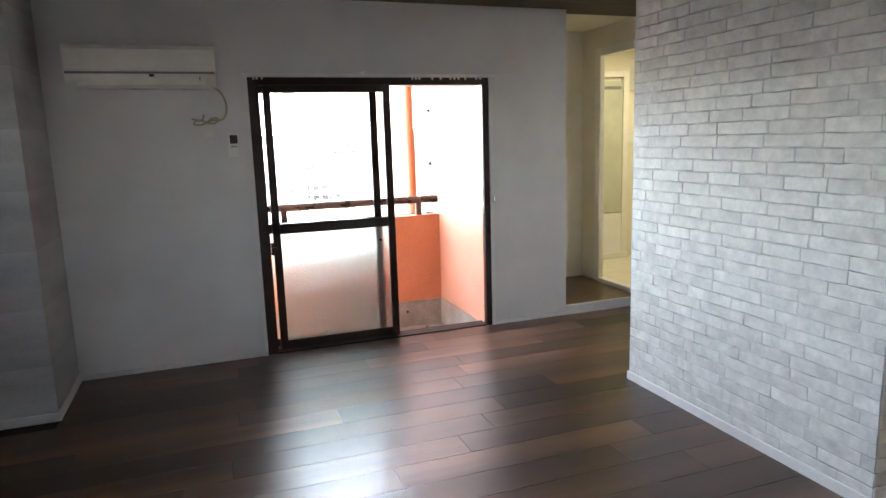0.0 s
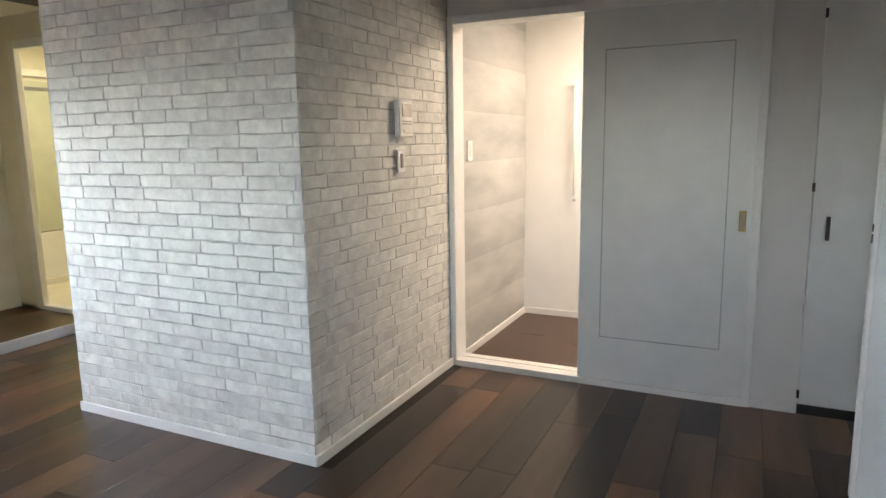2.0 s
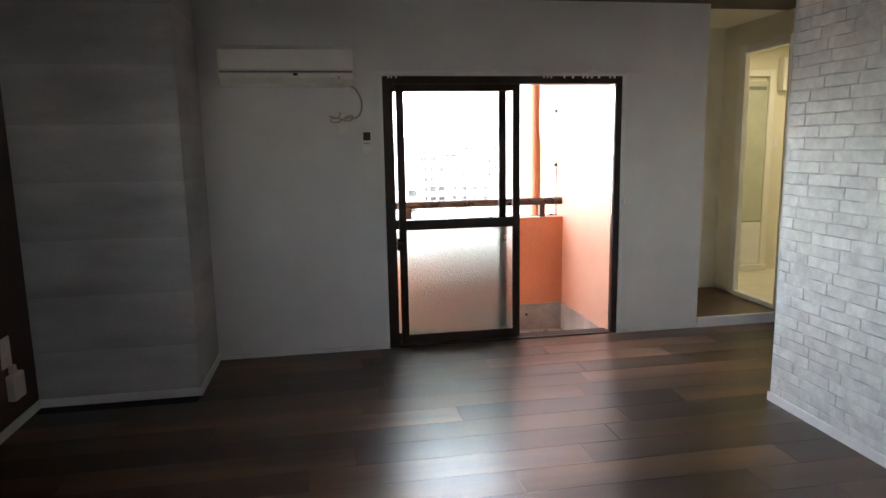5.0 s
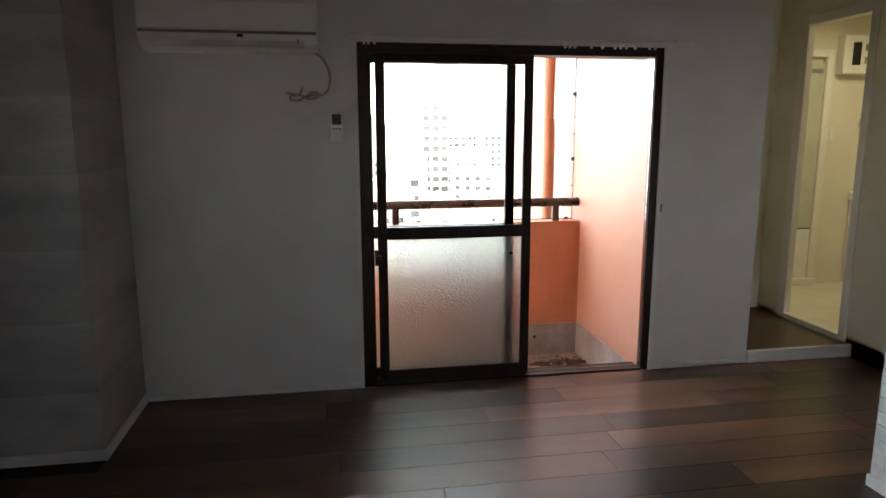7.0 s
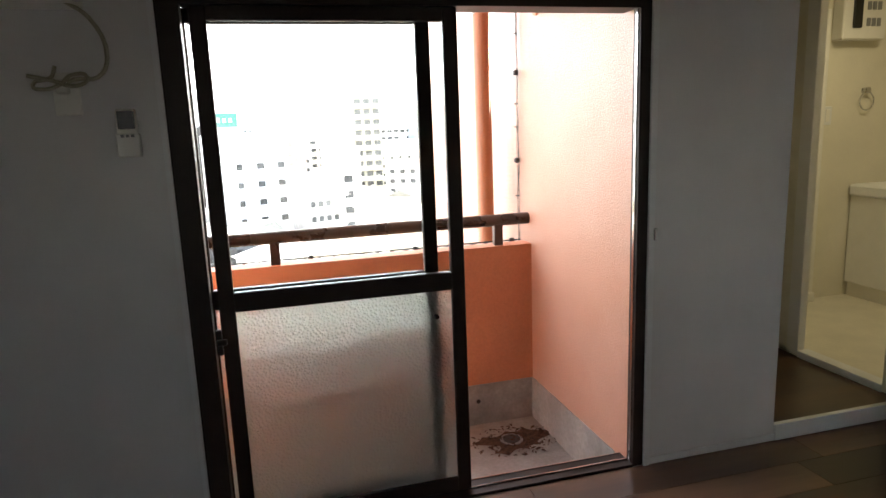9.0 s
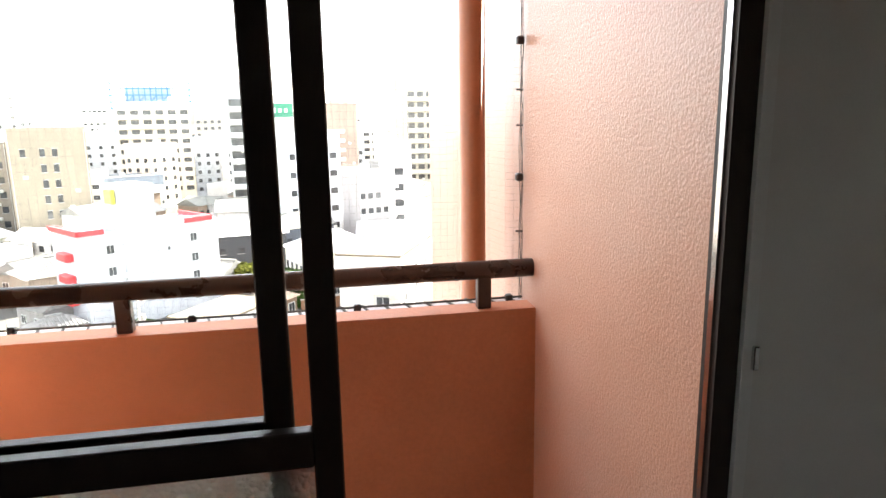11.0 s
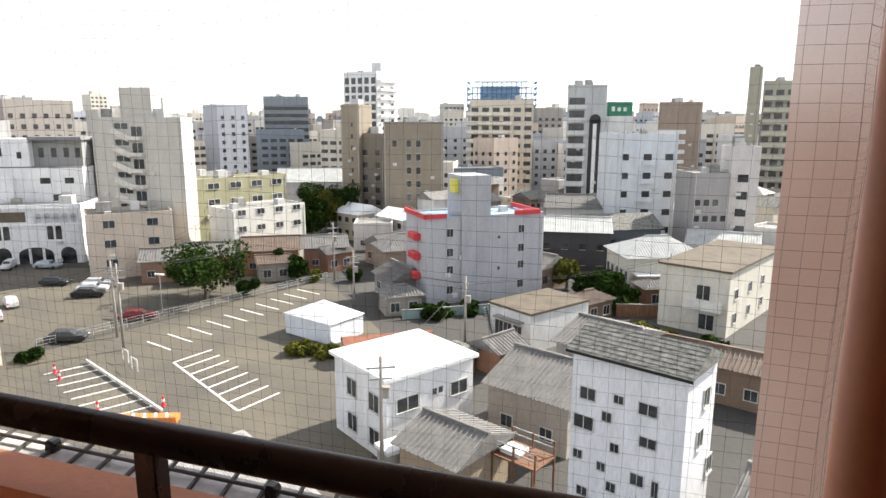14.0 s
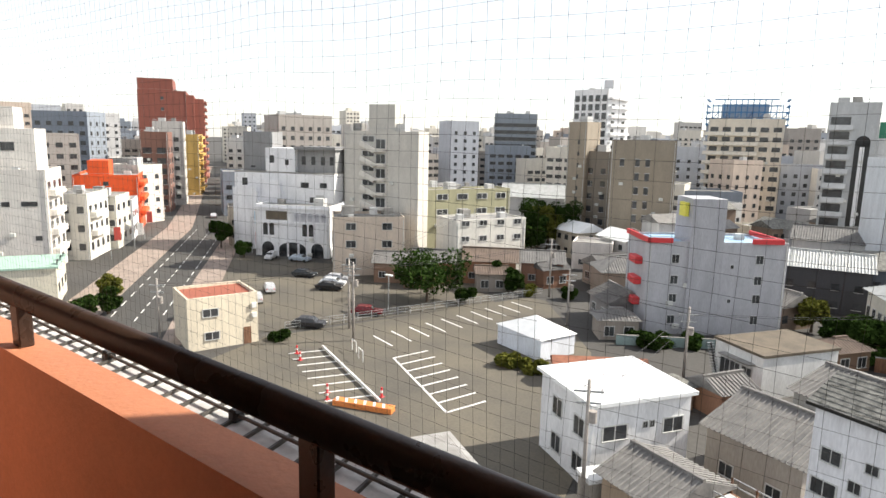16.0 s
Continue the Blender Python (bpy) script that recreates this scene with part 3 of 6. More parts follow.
part("hook", many((-0.33, -0.31, -0.02, 0.02, -0.02, 0.06), bevel=0.006), TRIM, lb, "white plastic hook")
bm = bmesh.new()
rng = random.Random(4)
for i in range(230):
    a, r = rng.uniform(0, math.tau), 0.21 * rng.random() ** 0.8
    c, s_ = Vector((r * math.cos(a) * 1.1, r * math.sin(a) * 0.8, rng.uniform(0.001, 0.012))), rng.uniform(0.005, 0.019)
    m4 = Matrix.Translation(c) @ Euler((rng.uniform(-0.5, 0.5), rng.uniform(-0.5, 0.5), rng.uniform(0, 6))).to_matrix().to_4x4()
    vs = [bm.verts.new(m4 @ Vector(p)) for p in ((-s_, 0, 0), (0, -s_ * 0.4, 0.003), (s_, 0, 0), (0, s_ * 0.4, 0.003))]
    bm.faces.new(vs)
ring_ = [bm.verts.new(((0.15 + 0.05 * math.sin(3 * a + 0.6) + 0.03 * math.sin(7 * a)) * math.cos(a) * 1.15, (0.15 + 0.04 * math.sin(2 * a + 1) + 0.02 * math.sin(9 * a)) * math.sin(a) * 0.85, 0.0015)) for a in (k * math.tau / 60 for k in range(60))]
bm.faces.new(ring_)
db = part("leaf_litter", bm, DIRT)
db.location = (-0.27, 0.80, -0.249)
tagged(db, "dead brown leaves and grit heaped round the drain", "leaf litter", kind="stuff")
dr = thing("floor_drain", "round dark metal drain in the balcony floor", "drain", (-0.27, 0.82, -0.25))
part("rim", T((0, 0, 0), (0, 0, 0.006), 0.06, 24), GREYPL, dr)
part("grate", T((0, 0, 0.006), (0, 0, 0.009), 0.045, 24), BLACK, dr)
wh = thing("weep_hole", "small round drain hole in the parapet foot", "drain hole", (-0.374, 1.042, -0.113))
part("rim", T((0, 0, 0), (0, -0.004, 0), 0.012, 12), BLACK, wh)


def bird_net():
    net = thing("bird_net", "black mesh bird net stretched above the parapet", "net", (0, 1.205, 0.73))
    bm = bmesh.new()
    step, x0, nx, nz, t = 0.0240, -4.14, 170, 65, 0.00024
    def pt(i, k):
        x, z = x0 + i * step, k * step
        return Vector((x + 0.006 * noise.noise((x * 5, z * 5, 0)), 0.010 * noise.noise((x * 2, z * 2, 7)) + 0.235 * math.exp(-((x + 0.195) / 0.075) ** 6), z + 0.008 * noise.noise((x * 4, z * 4, 3))))
    def strand(pts, axis):
        rings = []
        for p in pts:
            if axis == "x":
                rings.append([bm.verts.new(p + Vector((0, t * c, t * s))) for c, s in ((1, 0), (-0.5, 0.87), (-0.5, -0.87))])
            else:
                rings.append([bm.verts.new(p + Vector((t * c, t * s, 0))) for c, s in ((1, 0), (-0.5, 0.87), (-0.5, -0.87))])
        for a, b in zip(rings, rings[1:]):
            for j in range(3):
                bm.faces.new((a[j], a[(j + 1) % 3], b[(j + 1) % 3], b[j]))
    for i in range(nx + 1):
        strand([pt(i, k) for k in range(nz + 1)], "z")
    for k in range(nz + 1):
        strand([pt(i, k) for i in range(nx + 1)], "x")
    part("mesh", bm, NETM, net)
    part("hem_rope", T((-4.2, 0, 0.004), (-0.05, 0, 0.004), 0.004, 8), NETM, net)
    for k in range(5):
        rope = random.Random(k)
        pts_ = [(-0.056 - 0.0025 * k + rope.uniform(-0.003, 0.003), -0.012 + rope.uniform(-0.004, 0.004), z * 0.08) for z in range(21)]
        cable("hem_cord", pts_, 0.0010, NETM, "", "", net)
    tie = done("tie", many((-0.003, 0.003, -0.045, 0.05, -0.010, -0.002)), NETM)
    for i in range(80):
        piece("tie", tie, net, (-0.09 - i * 0.0755, 0, 0), turn=0.25)
    clip = done("clip", many((-0.013, 0.013, -0.012, 0.016, -0.012, 0.016), bevel=0.005), BLACK)
    for i in range(9):
        piece("clip", clip, net, (-0.10 - i * 0.55, 0.0, 0))
    for z in (0.44, 0.90, 1.36):
        piece("clip", clip, net, (-0.068, -0.015, z))
    ring = done("loop", many((-0.012, 0.012, -0.004, 0.004, -0.003, 0.003)), NETM)
    for z in (0.1, 0.25, 0.62, 0.74, 1.1, 1.22):
        piece("loop", ring, net, (-0.068, -0.015, z))


bird_net()


# ---- town ----
GZ = -24.0
ASPH = material("asphalt", (0.075, 0.071, 0.064), 0.9, 0.14, 0.12, 5, 0.2, second=(0.05, 0.048, 0.044))
LOTM = material("worn_lot_asphalt", (0.135, 0.118, 0.088), 0.9, 0.18, 0.15, 4, 0.2, second=(0.085, 0.077, 0.063))
PAVE = material("pavement_blocks", (0.30, 0.24, 0.20), 0.85, 0.12, 0.5, 6, 0.2)
LINE = material("road_paint", (0.72, 0.71, 0.68), 0.7, 0.1, 2, 20, 0.1)
TILE = material("grey_roof_tile", (0.22, 0.21, 0.195), 0.7, 0.22, 0.9, 6, 0.3, second=(0.13, 0.125, 0.12), rand=0.12)
TILEB = material("brown_roof_tile", (0.20, 0.145, 0.11), 0.75, 0.2, 0.9, 6, 0.3, second=(0.12, 0.09, 0.07), rand=0.12)
SLATE = material("mossy_slate_roof", (0.25, 0.245, 0.22), 0.9, 0.35, 2.6, 14, 0.5, second=(0.07, 0.07, 0.062))
PALER = material("pale_metal_roof", (0.50, 0.51, 0.50), 0.55, 0.1, 0.8, 6, 0.1, second=(0.36, 0.37, 0.35))
WHROOF = material("white_roof_sheet", (0.82, 0.83, 0.82), 0.5, 0.04, 0.8, 6, 0.05)
ROOFG = material("flat_roof_grey", (0.30, 0.29, 0.27), 0.85, 0.18, 0.5, 5, 0.2)
ROOFBR = material("flat_roof_brown", (0.135, 0.110, 0.080), 0.9, 0.15, 0.6, 5, 0.2)
WINM = material("dark_window_glass", (0.060, 0.063, 0.066), 0.14, 0.3, 0.6, 4, 0.0)
FRAMEM = material("pale_window_frame", (0.55, 0.55, 0.53), 0.5)
RED = material("red_paint", (0.62, 0.045, 0.05), 0.5, 0.06)
WOODW = material("weathered_wood_wall", (0.20, 0.10, 0.055), 0.8, 0.25, 1.2, 9, 0.3, stretch=(6, 6, 1))
LEAF = material("foliage", (0.036, 0.062, 0.014), 1.0, 0.35, 1.2, 9, 0.0, second=(0.016, 0.032, 0.008), rand=0.2, spec=0.0)
LEAFY = material("yellow_foliage", (0.17, 0.165, 0.036), 1.0, 0.3, 1.2, 9, 0.0, second=(0.07, 0.08, 0.016), rand=0.2, spec=0.0)
BARK = material("bark", (0.09, 0.065, 0.045), 0.9, 0.2)
POLEM = material("concrete_pole", (0.34, 0.31, 0.28), 0.8, 0.1)
WIREM = material("wire", (0.03, 0.03, 0.03), 0.6)
STEEL = material("galvanised_steel", (0.42, 0.43, 0.43), 0.45, 0.1, metal=0.5)
BARR = material("barrier_orange", (0.75, 0.24, 0.06), 0.6)

WALLS = {}


def wall_paint(rgb):
    if rgb not in WALLS:
        WALLS[rgb] = material("rendered_wall", rgb, 0.8, 0.16, 0.5, 5, 0.15, second=tuple(c * 0.82 for c in rgb), stretch=(1.6, 1.6, 0.4))
    return WALLS[rgb]


structure("ground", many((-2500, 2500, -300, 4000, GZ - 1, GZ)), material("town_ground", (0.070, 0.066, 0.060), 0.9, 0.2, 0.05, 2, 0.2), "grey town ground reaching the horizon")


def sheet(name, pts, z0, z1, mat, label, cat):
    bm = bmesh.new()
    lo = [bm.verts.new((x, y, z0)) for x, y in pts]
    hi = [bm.verts.new((x, y, z1)) for x, y in pts]
    bm.faces.new(hi), bm.faces.new(lo[::-1])
    for i in range(len(pts)):
        j = (i + 1) % len(pts)
        bm.faces.new((lo[i], lo[j], hi[j], hi[i]))
    bmesh.ops.recalc_face_normals(bm, faces=bm.faces)
    return structure(name, bm, mat, label, cat)


sheet("road", [(-60.0, 15.0), (-72.0, 38.0), (-100.2, 59.7), (-148.5, 99.5), (-415.0, 278.5), (-424.0, 271.0), (-156.0, 93.0), (-90.9, 40.0)], GZ, GZ + 0.03, ASPH, "asphalt town street with dashed lane lines", "road")
sheet("pavement_west", [(-72.0, 12.0), (-60.0, 15.0), (-90.9, 40.0), (-156.0, 93.0), (-424.0, 271.0), (-427.0, 268.0), (-161.0, 89.0), (-100.5, 39.5)], GZ, GZ + 0.15, PAVE, "reddish block pavement beside the shops", "pavement")
sheet("pavement_east", [(-72.0, 38.0), (-69.5, 41.0), (-97.0, 63.0), (-145.0, 102.0), (-412.0, 281.0), (-415.0, 278.5), (-148.5, 99.5), (-100.2, 59.7)], GZ, GZ + 0.15, PAVE, "reddish block pavement", "pavement")
sheet("parking_lot", [(-65.6, 48.3), (-63.5, 39.0), (-42.0, 16.0), (-15.0, 22.0), (-21.0, 45.6), (-31.9, 70.4), (-48.4, 89.0), (-51.7, 88.8)], GZ, GZ + 0.04, LOTM, "worn tan asphalt car park with white stall lines", "car park")
sheet("parking_lot_rear", [(-76.1, 47.3), (-66.5, 50.3), (-53.6, 82.3), (-65.5, 94.4), (-118.1, 78.3)], GZ, GZ + 0.035, LOTM, "worn asphalt car park behind the fence", "car park")
sheet("alley", [(-48.4, 89.0), (-44.1, 86.0), (-75.5, 154.5), (-79.7, 152.7)], GZ, GZ + 0.03, ASPH, "narrow shaded asphalt alley", "road")


def stripes(name, segs, width, z, label):
    bm = bmesh.new()
    for (ax, ay), (bx_, by) in segs:
        d = Vector((bx_ - ax, by - ay, 0)).normalized()
        nrm = Vector((-d.y, d.x, 0)) * width / 2
        a, b = Vector((ax, ay, z)), Vector((bx_, by, z))
        lo = [bm.verts.new(p) for p in (a - nrm, b - nrm, b + nrm, a + nrm)]
        bm.faces.new(lo)
        hi = [bm.verts.new(v.co + Vector((0, 0, -0.02))) for v in lo]
        for i in range(4):
            j = (i + 1) % 4
            bm.faces.new((lo[i], hi[i], hi[j], lo[j]))
    return structure(name, bm, LINE, label, "road marking")


segs = []
for i in range(8):
    f = i / 7
    p = Vector((-48.4 + 13.7 * f, 53.3 - 7.8 * f))
    segs.append(((p.x, p.y), (p.x + 1.3, p.y + 4.6)))
segs.append(((-48.4, 53.3), (-34.7, 45.5)))
for i in range(10):
    f = i / 7
    p = Vector((-56.0 + 3.1 * f, 57.8 + 20.8 * f))
    segs.append(((p.x, p.y), (p.x + 4.6, p.y - 1.4)))
for i in range(8):
    f = i / 7
    p = Vector((-58.5 + 13.4 * f, 46.3 - 6.4 * f))
    segs.append(((p.x, p.y), (p.x + 2.4, p.y + 4.0)))
segs.append(((-38.3, 65.1), (-34.5, 63.6)))
stripes("stall_lines", segs, 0.24, GZ + 0.062, "white painted stall lines on the car park")
segs = []
for f_ in (0.16, 0.52, 0.84):
    A_, B_ = Vector((-84.0, 34.5)).lerp(Vector((-84.0, 47.2)), f_), Vector((-156.0, 93.0)).lerp(Vector((-148.5, 99.5)), f_)
    n_ = 16 if f_ != 0.52 else 22
    for i in range(n_):
        a, c = A_.lerp(B_, i / n_), A_.lerp(B_, (i + 0.5) / n_)
        segs.append(((a.x, a.y), (c.x, c.y)))
stripes("lane_lines", segs, 0.16, GZ + 0.052, "dashed white lane lines on the street")
gr = thing("guard_rail", "white painted kerb rail across the car park", "rail", (-48.9, 46.6, GZ + 0.04), -24.1)
part("rail", many((-8.9, 8.9, -0.12, 0.12, 0.15, 0.42), bevel=0.03), LINE, gr)
for i in range(5):
    part("post", many((-8.4 + i * 4.2, -8.2 + i * 4.2, -0.08, 0.08, 0, 0.15)), STEEL, gr)

# windows share one glazed unit
WINFR = done("window", many((-0.5, 0.5, -0.05, 0.04, -0.5, 0.5)), WINM)
WINSILL = done("sill", many((-0.55, 0.55, -0.10, 0.03, -0.06, 0.0)), FRAMEM)


def facade(b, side, w, d, rows, cols, z0, pitch, ww, wh, skip=0, seed=1):
    r = random.Random(seed)
    span = w if side in "fb" else d
    for k in range(rows):
        for i in range(cols):
            if skip and r.random() < skip:
                continue
            u = (i + 0.5) / cols - 0.5
            z = z0 + k * pitch
            at, turn = {"f": ((w / 2 + u * w, 0, z), 0), "r": ((w, d / 2 + u * d, z), math.pi / 2), "l": ((0, d / 2 - u * d, z), -math.pi / 2)}[side]
            o = piece("window", WINFR, b, at, (ww, 1, wh), turn)
            piece("sill", WINSILL, o, (0, 0, -0.5), (1, 1.6, 1 / wh))


BLK = []


def block(name, label, A, Bp, depth, h, rgb, roof="flat", roofmat=None, category="building", parapet=0.5, over=0.0):
    """A building whose front runs from A to Bp, left to right as seen from the balcony; local x along the front, y away."""
    A, Bp = Vector(A), Vector(Bp)
    w, yaw = (Bp - A).length, math.degrees(math.atan2(Bp.y - A.y, Bp.x - A.x))
    b = thing(name, label, category, (A.x, A.y, GZ), yaw)
    part("wall", many((0, w, 0, depth, 0, h)), wall_paint(rgb), b)
    rm_ = roofmat or ROOFG
    if roof == "flat":
        BLK.append((b, w, depth, h))
    if roof == "flat":
        part("roof", many((0.25, w - 0.25, 0.25, depth - 0.25, h, h + 0.06)), rm_, b)
        part("parapet", many((0, w, 0, 0.25, h, h + parapet), (0, w, depth - 0.25, depth, h, h + parapet), (0, 0.25, 0.25, depth - 0.25, h, h + parapet), (w - 0.25, w, 0.25, depth - 0.25, h, h + parapet)), wall_paint(rgb), b)
    elif roof == "slab":
        part("roof", many((-over, w + over, -over, depth + over, h, h + 0.28)), rm_, b)
    else:
        rise = min(w, depth) * 0.26
        o = over or 0.5
        bm = bmesh.new()
        if roof == "gable_x":
            hipx = 0
        elif roof == "hip":
            hipx = min(w, depth) / 2
        if roof == "gable_y":
            base = [(-o, -o), (w + o, -o), (w + o, depth + o), (-o, depth + o)]
            lo = [bm.verts.new((x, y, h)) for x, y in base]
            r0, r1 = bm.verts.new((w / 2, -o, h + rise)), bm.verts.new((w / 2, depth + o, h + rise))
            bm.faces.new((lo[0], r0, r1, lo[3])), bm.faces.new((lo[1], lo[2], r1, r0)), bm.faces.new((lo[0], lo[1], r0)), bm.faces.new((lo[2], lo[3], r1)), bm.faces.new(lo[::-1])
        else:
            base = [(-o, -o), (w + o, -o), (w + o, depth + o), (-o, depth + o)]
            lo = [bm.verts.new((x, y, h)) for x, y in base]
            r0, r1 = bm.verts.new((-o + hipx, depth / 2, h + rise)), bm.verts.new((w + o - hipx, depth / 2, h + rise))
            bm.faces.new((lo[0], lo[1], r1, r0)), bm.faces.new((lo[2], lo[3], r0, r1)), bm.faces.new((lo[1], lo[2], r1)), bm.faces.new((lo[3], lo[0], r0)), bm.faces.new(lo[::-1])
        bmesh.ops.recalc_face_normals(bm, faces=bm.faces)
        rf = part("roof", bm, rm_, b)
        # tile courses as raised ribs down both slopes
        if roof == "gable_x" and rm_ is SLATE and A.y < 70:
            n = int((depth / 2 + o) / 0.3)
            for i in range(n):
                k = (i + 0.5) / n
                for y in (-o + (depth / 2 + o) * k, depth + o - (depth / 2 + o) * k):
                    part("slate_course", T((-o, y, h + rise * k), (w + o, y, h + rise * k), 0.03, 4), rm_, rf)
            part("fascia", many((-o, w + o, -o - 0.04, -o, h - 0.16, h + 0.02)), BLACK, rf, "dark eave board")
        elif roof in ("gable_x", "hip") and category == "house" and rm_ is not SLATE:
            bm = bmesh.new()
            n = int((w + 2 * o) / 0.42)
            for i in range(n):
                x = -o + (i + 0.5) * (w + 2 * o) / n
                k = 1.0 if roof == "gable_x" else min(1.0, min(x + o, w + o - x) / max(hipx, 0.1))
                tube(bm, (x, -o, h + 0.03), (x, -o + (depth / 2 + o) * k, h + rise * k + 0.03), 0.075, 5)
                tube(bm, (x, depth + o, h + 0.03), (x, depth + o - (depth / 2 + o) * k, h + rise * k + 0.03), 0.075, 5)
            part("tile_ribs", bm, rm_, rf)
            x0, x1 = (-o, w + o) if roof == "gable_x" else (-o + hipx, w + o - hipx)
            part("ridge", many((x0, x1, depth / 2 - 0.15, depth / 2 + 0.15, h + rise - 0.03, h + rise + 0.2)), rm_, rf)
    return b, w


def kit(b, w, d, h, seed, n=2):
    """Rooftop tanks and plant boxes."""
    r = random.Random(seed)
    for i in range(n):
        x, y, s = r.uniform(1, max(1.2, w - 3)), r.uniform(1, max(1.2, d - 3)), r.uniform(0.8, 2.2)
        part("roof_plant", many((x, x + s, y, y + s, h, h + s * r.uniform(0.6, 1.1))), ROOFG if i % 2 else wall_paint((0.55, 0.55, 0.54)), b)


W1, W2, W3 = (0.72, 0.72, 0.72), (0.62, 0.62, 0.61), (0.66, 0.61, 0.53)

# white two-storey house by the car park
b, w = block("white_house", "white two-storey block with a white sheet-metal roof", (-18.5, 41.4), (-13.9, 48.6), 7.6, 6.6, (0.80, 0.80, 0.80), "slab", WHROOF, over=0.35)
for x, z, ww in ((1.9, 4.4, 2.0), (7.0, 4.4, 1.7), (2.0, 1.6, 1.8)):
    o = piece("window", WINFR, b, (x, 0, z), (ww, 1, 1.1)); piece("sill", WINSILL, o, (0, 0, -0.5), (1, 1.6, 1))
for x in (4.5, 5.1):
    piece("window", WINFR, b, (x, 0, 4.7), (0.4, 1, 0.5))
for y, z in ((1.7, 4.4), (4.9, 4.6), (1.7, 1.5), (4.9, 1.6)):
    o = piece("window", WINFR, b, (0, y, z), (1.35, 1, 1.4), -math.pi / 2); piece("sill", WINSILL, o, (0, 0, -0.5), (1, 1.6, 1))

# white four-storey house with slate gable roof
b, w = block("white_townhouse", "white four-storey house with a mossy slate gable roof", (-4.7, 38.3), (1.8, 35.6), 4.6, 11.9, (0.80, 0.80, 0.82), "gable_x", SLATE, "house", over=0.35)
for x, z, ww, wh in ((1.1, 9.3, 1.0, 0.75), (3.1, 9.5, 0.6, 0.5), (4.9, 9.4, 1.1, 0.7), (0.9, 7.4, 1.3, 0.85), (2.4, 8.2, 0.6, 0.6), (5.0, 7.4, 1.0, 0.6), (0.6, 5.2, 0.6, 0.55), (2.2, 4.9, 0.55, 0.55), (3.0, 6.4, 0.55, 0.55), (4.5, 4.9, 0.8, 0.7), (5.6, 4.7, 0.4, 1.0), (2.9, 3.8, 0.6, 0.6), (1.0, 2.8, 0.7, 0.6), (4.4, 2.6, 0.8, 0.8)):
    o = piece("window", WINFR, b, (x, 0, z), (ww, 1, wh)); piece("sill", WINSILL, o, (0, 0, -0.5), (1, 1.6, 1))
for y, z in ((2.4, 7.4), (4.4, 5.0), (3.0, 9.8)):
    o = piece("window", WINFR, b, (w, y, z), (0.9, 1, 1.1), math.pi / 2); piece("sill", WINSILL, o, (0, 0, -0.5), (1, 1.6, 1))

# shop with brown flat roof and outside stair
b, w = block("flat_roof_shop", "white shop with a brown flat roof and an outside stair", (-12.8, 68.3), (-7.4, 76.5), 6.6, 4.4, (0.74, 0.74, 0.72), "slab", ROOFBR, over=0.15)
part("awning", many((-0.9, 0, 1.0, 5.2, 3.3, 3.45)), ROOFG, b)
for y in (2.0, 3.6, 5.0):
    piece("window", WINFR, b, (0, y, 1.8), (1.3, 1, 2.0), -math.pi / 2)
for i in range(14):
    part("tread", many((-1.2, -0.4, 6.4 - i * 0.11, 6.65 - i * 0.11, 4.0 - i * 0.28, 4.08 - i * 0.28)), STEEL, b)
part("stringer", T((-0.8, 6.5, 4.1), (-0.8, 5.0, 0.2), 0.09, 8), BLACK, b, "dark stair stringer")

# five-storey block with red roof trim
b, w = block("red_trim_block", "pale grey five-storey block with red balconies and roof trim", (-30.3, 82.6), (-16.0, 94.4), 8.6, 12.1, (0.47, 0.47, 0.49), "flat", material("blue_roof_coat", (0.33, 0.50, 0.66), 0.6), parapet=0.35)
part("stair_tower", many((5.2, 9.6, 0.5, 5.0, 12.1, 18.1)), wall_paint((0.43, 0.43, 0.45)), b)
part("stair_shaft", many((5.2, 9.6, -0.5, 0.5, 0, 18.1)), wall_paint((0.43, 0.43, 0.45)), b)
for x0, x1 in ((-0.3, 3.0), (13.6, 17.5)):
    part("roof_trim", many((x0, x1, -0.35, 0.0, 12.3, 12.95)), RED, b, "red painted roof edge")
part("roof_trim", many((-0.35, 0.0, -0.35, 8.6, 12.3, 12.95)), RED, b, "red painted roof edge")
part("roof_trim", many((17.4, 17.7, -0.35, 8.6, 12.3, 12.95)), RED, b, "red painted roof edge")
for z in (3.4, 6.2, 9.0):
    part("balcony", many((-1.0, 0, 2.0, 5.0, z, z + 1.0), bevel=0.1), RED, b, "red rounded balcony")
for z in (2.0, 4.9, 7.4, 10.2):
    for x in (3.6, 14.8):
        o = piece("window", WINFR, b, (x, 0, z), (0.95, 1, 1.1)); piece("sill", WINSILL, o, (0, 0, -0.5), (1, 1.6, 1))
for z in (4.6, 9.2):
    piece("window", WINFR, b, (11.2, 0, z), (0.4, 1, 0.5))
part("sign", many((4.6, 5.1, 0.6, 2.6, 15.7, 17.5)), material("yellow_sign", (0.75, 0.70, 0.10), 0.5), b, "yellow rooftop sign")

# brown tower and slab
b, w = block("brown_tower", "taupe eight-storey block with paired white-framed windows", (-58.9, 134.4), (-46.3, 138.6), 11, 25.0, (0.30, 0.255, 0.195), "flat", parapet=0.4)
for k in range(7):
    for x in (2.4, 5.6, 7.7) if k in (6,) else (5.6, 7.7):
        o = piece("window", WINFR, b, (x, 0, 2.6 + k * 3.0), (0.9, 1, 1.5)); 
        piece("sill", WINSILL, o, (0, 0, -0.5), (1.1, 1.6, 1)); piece("sill", WINSILL, o, (0, 0, 0.56), (1.1, 1.6, 1))
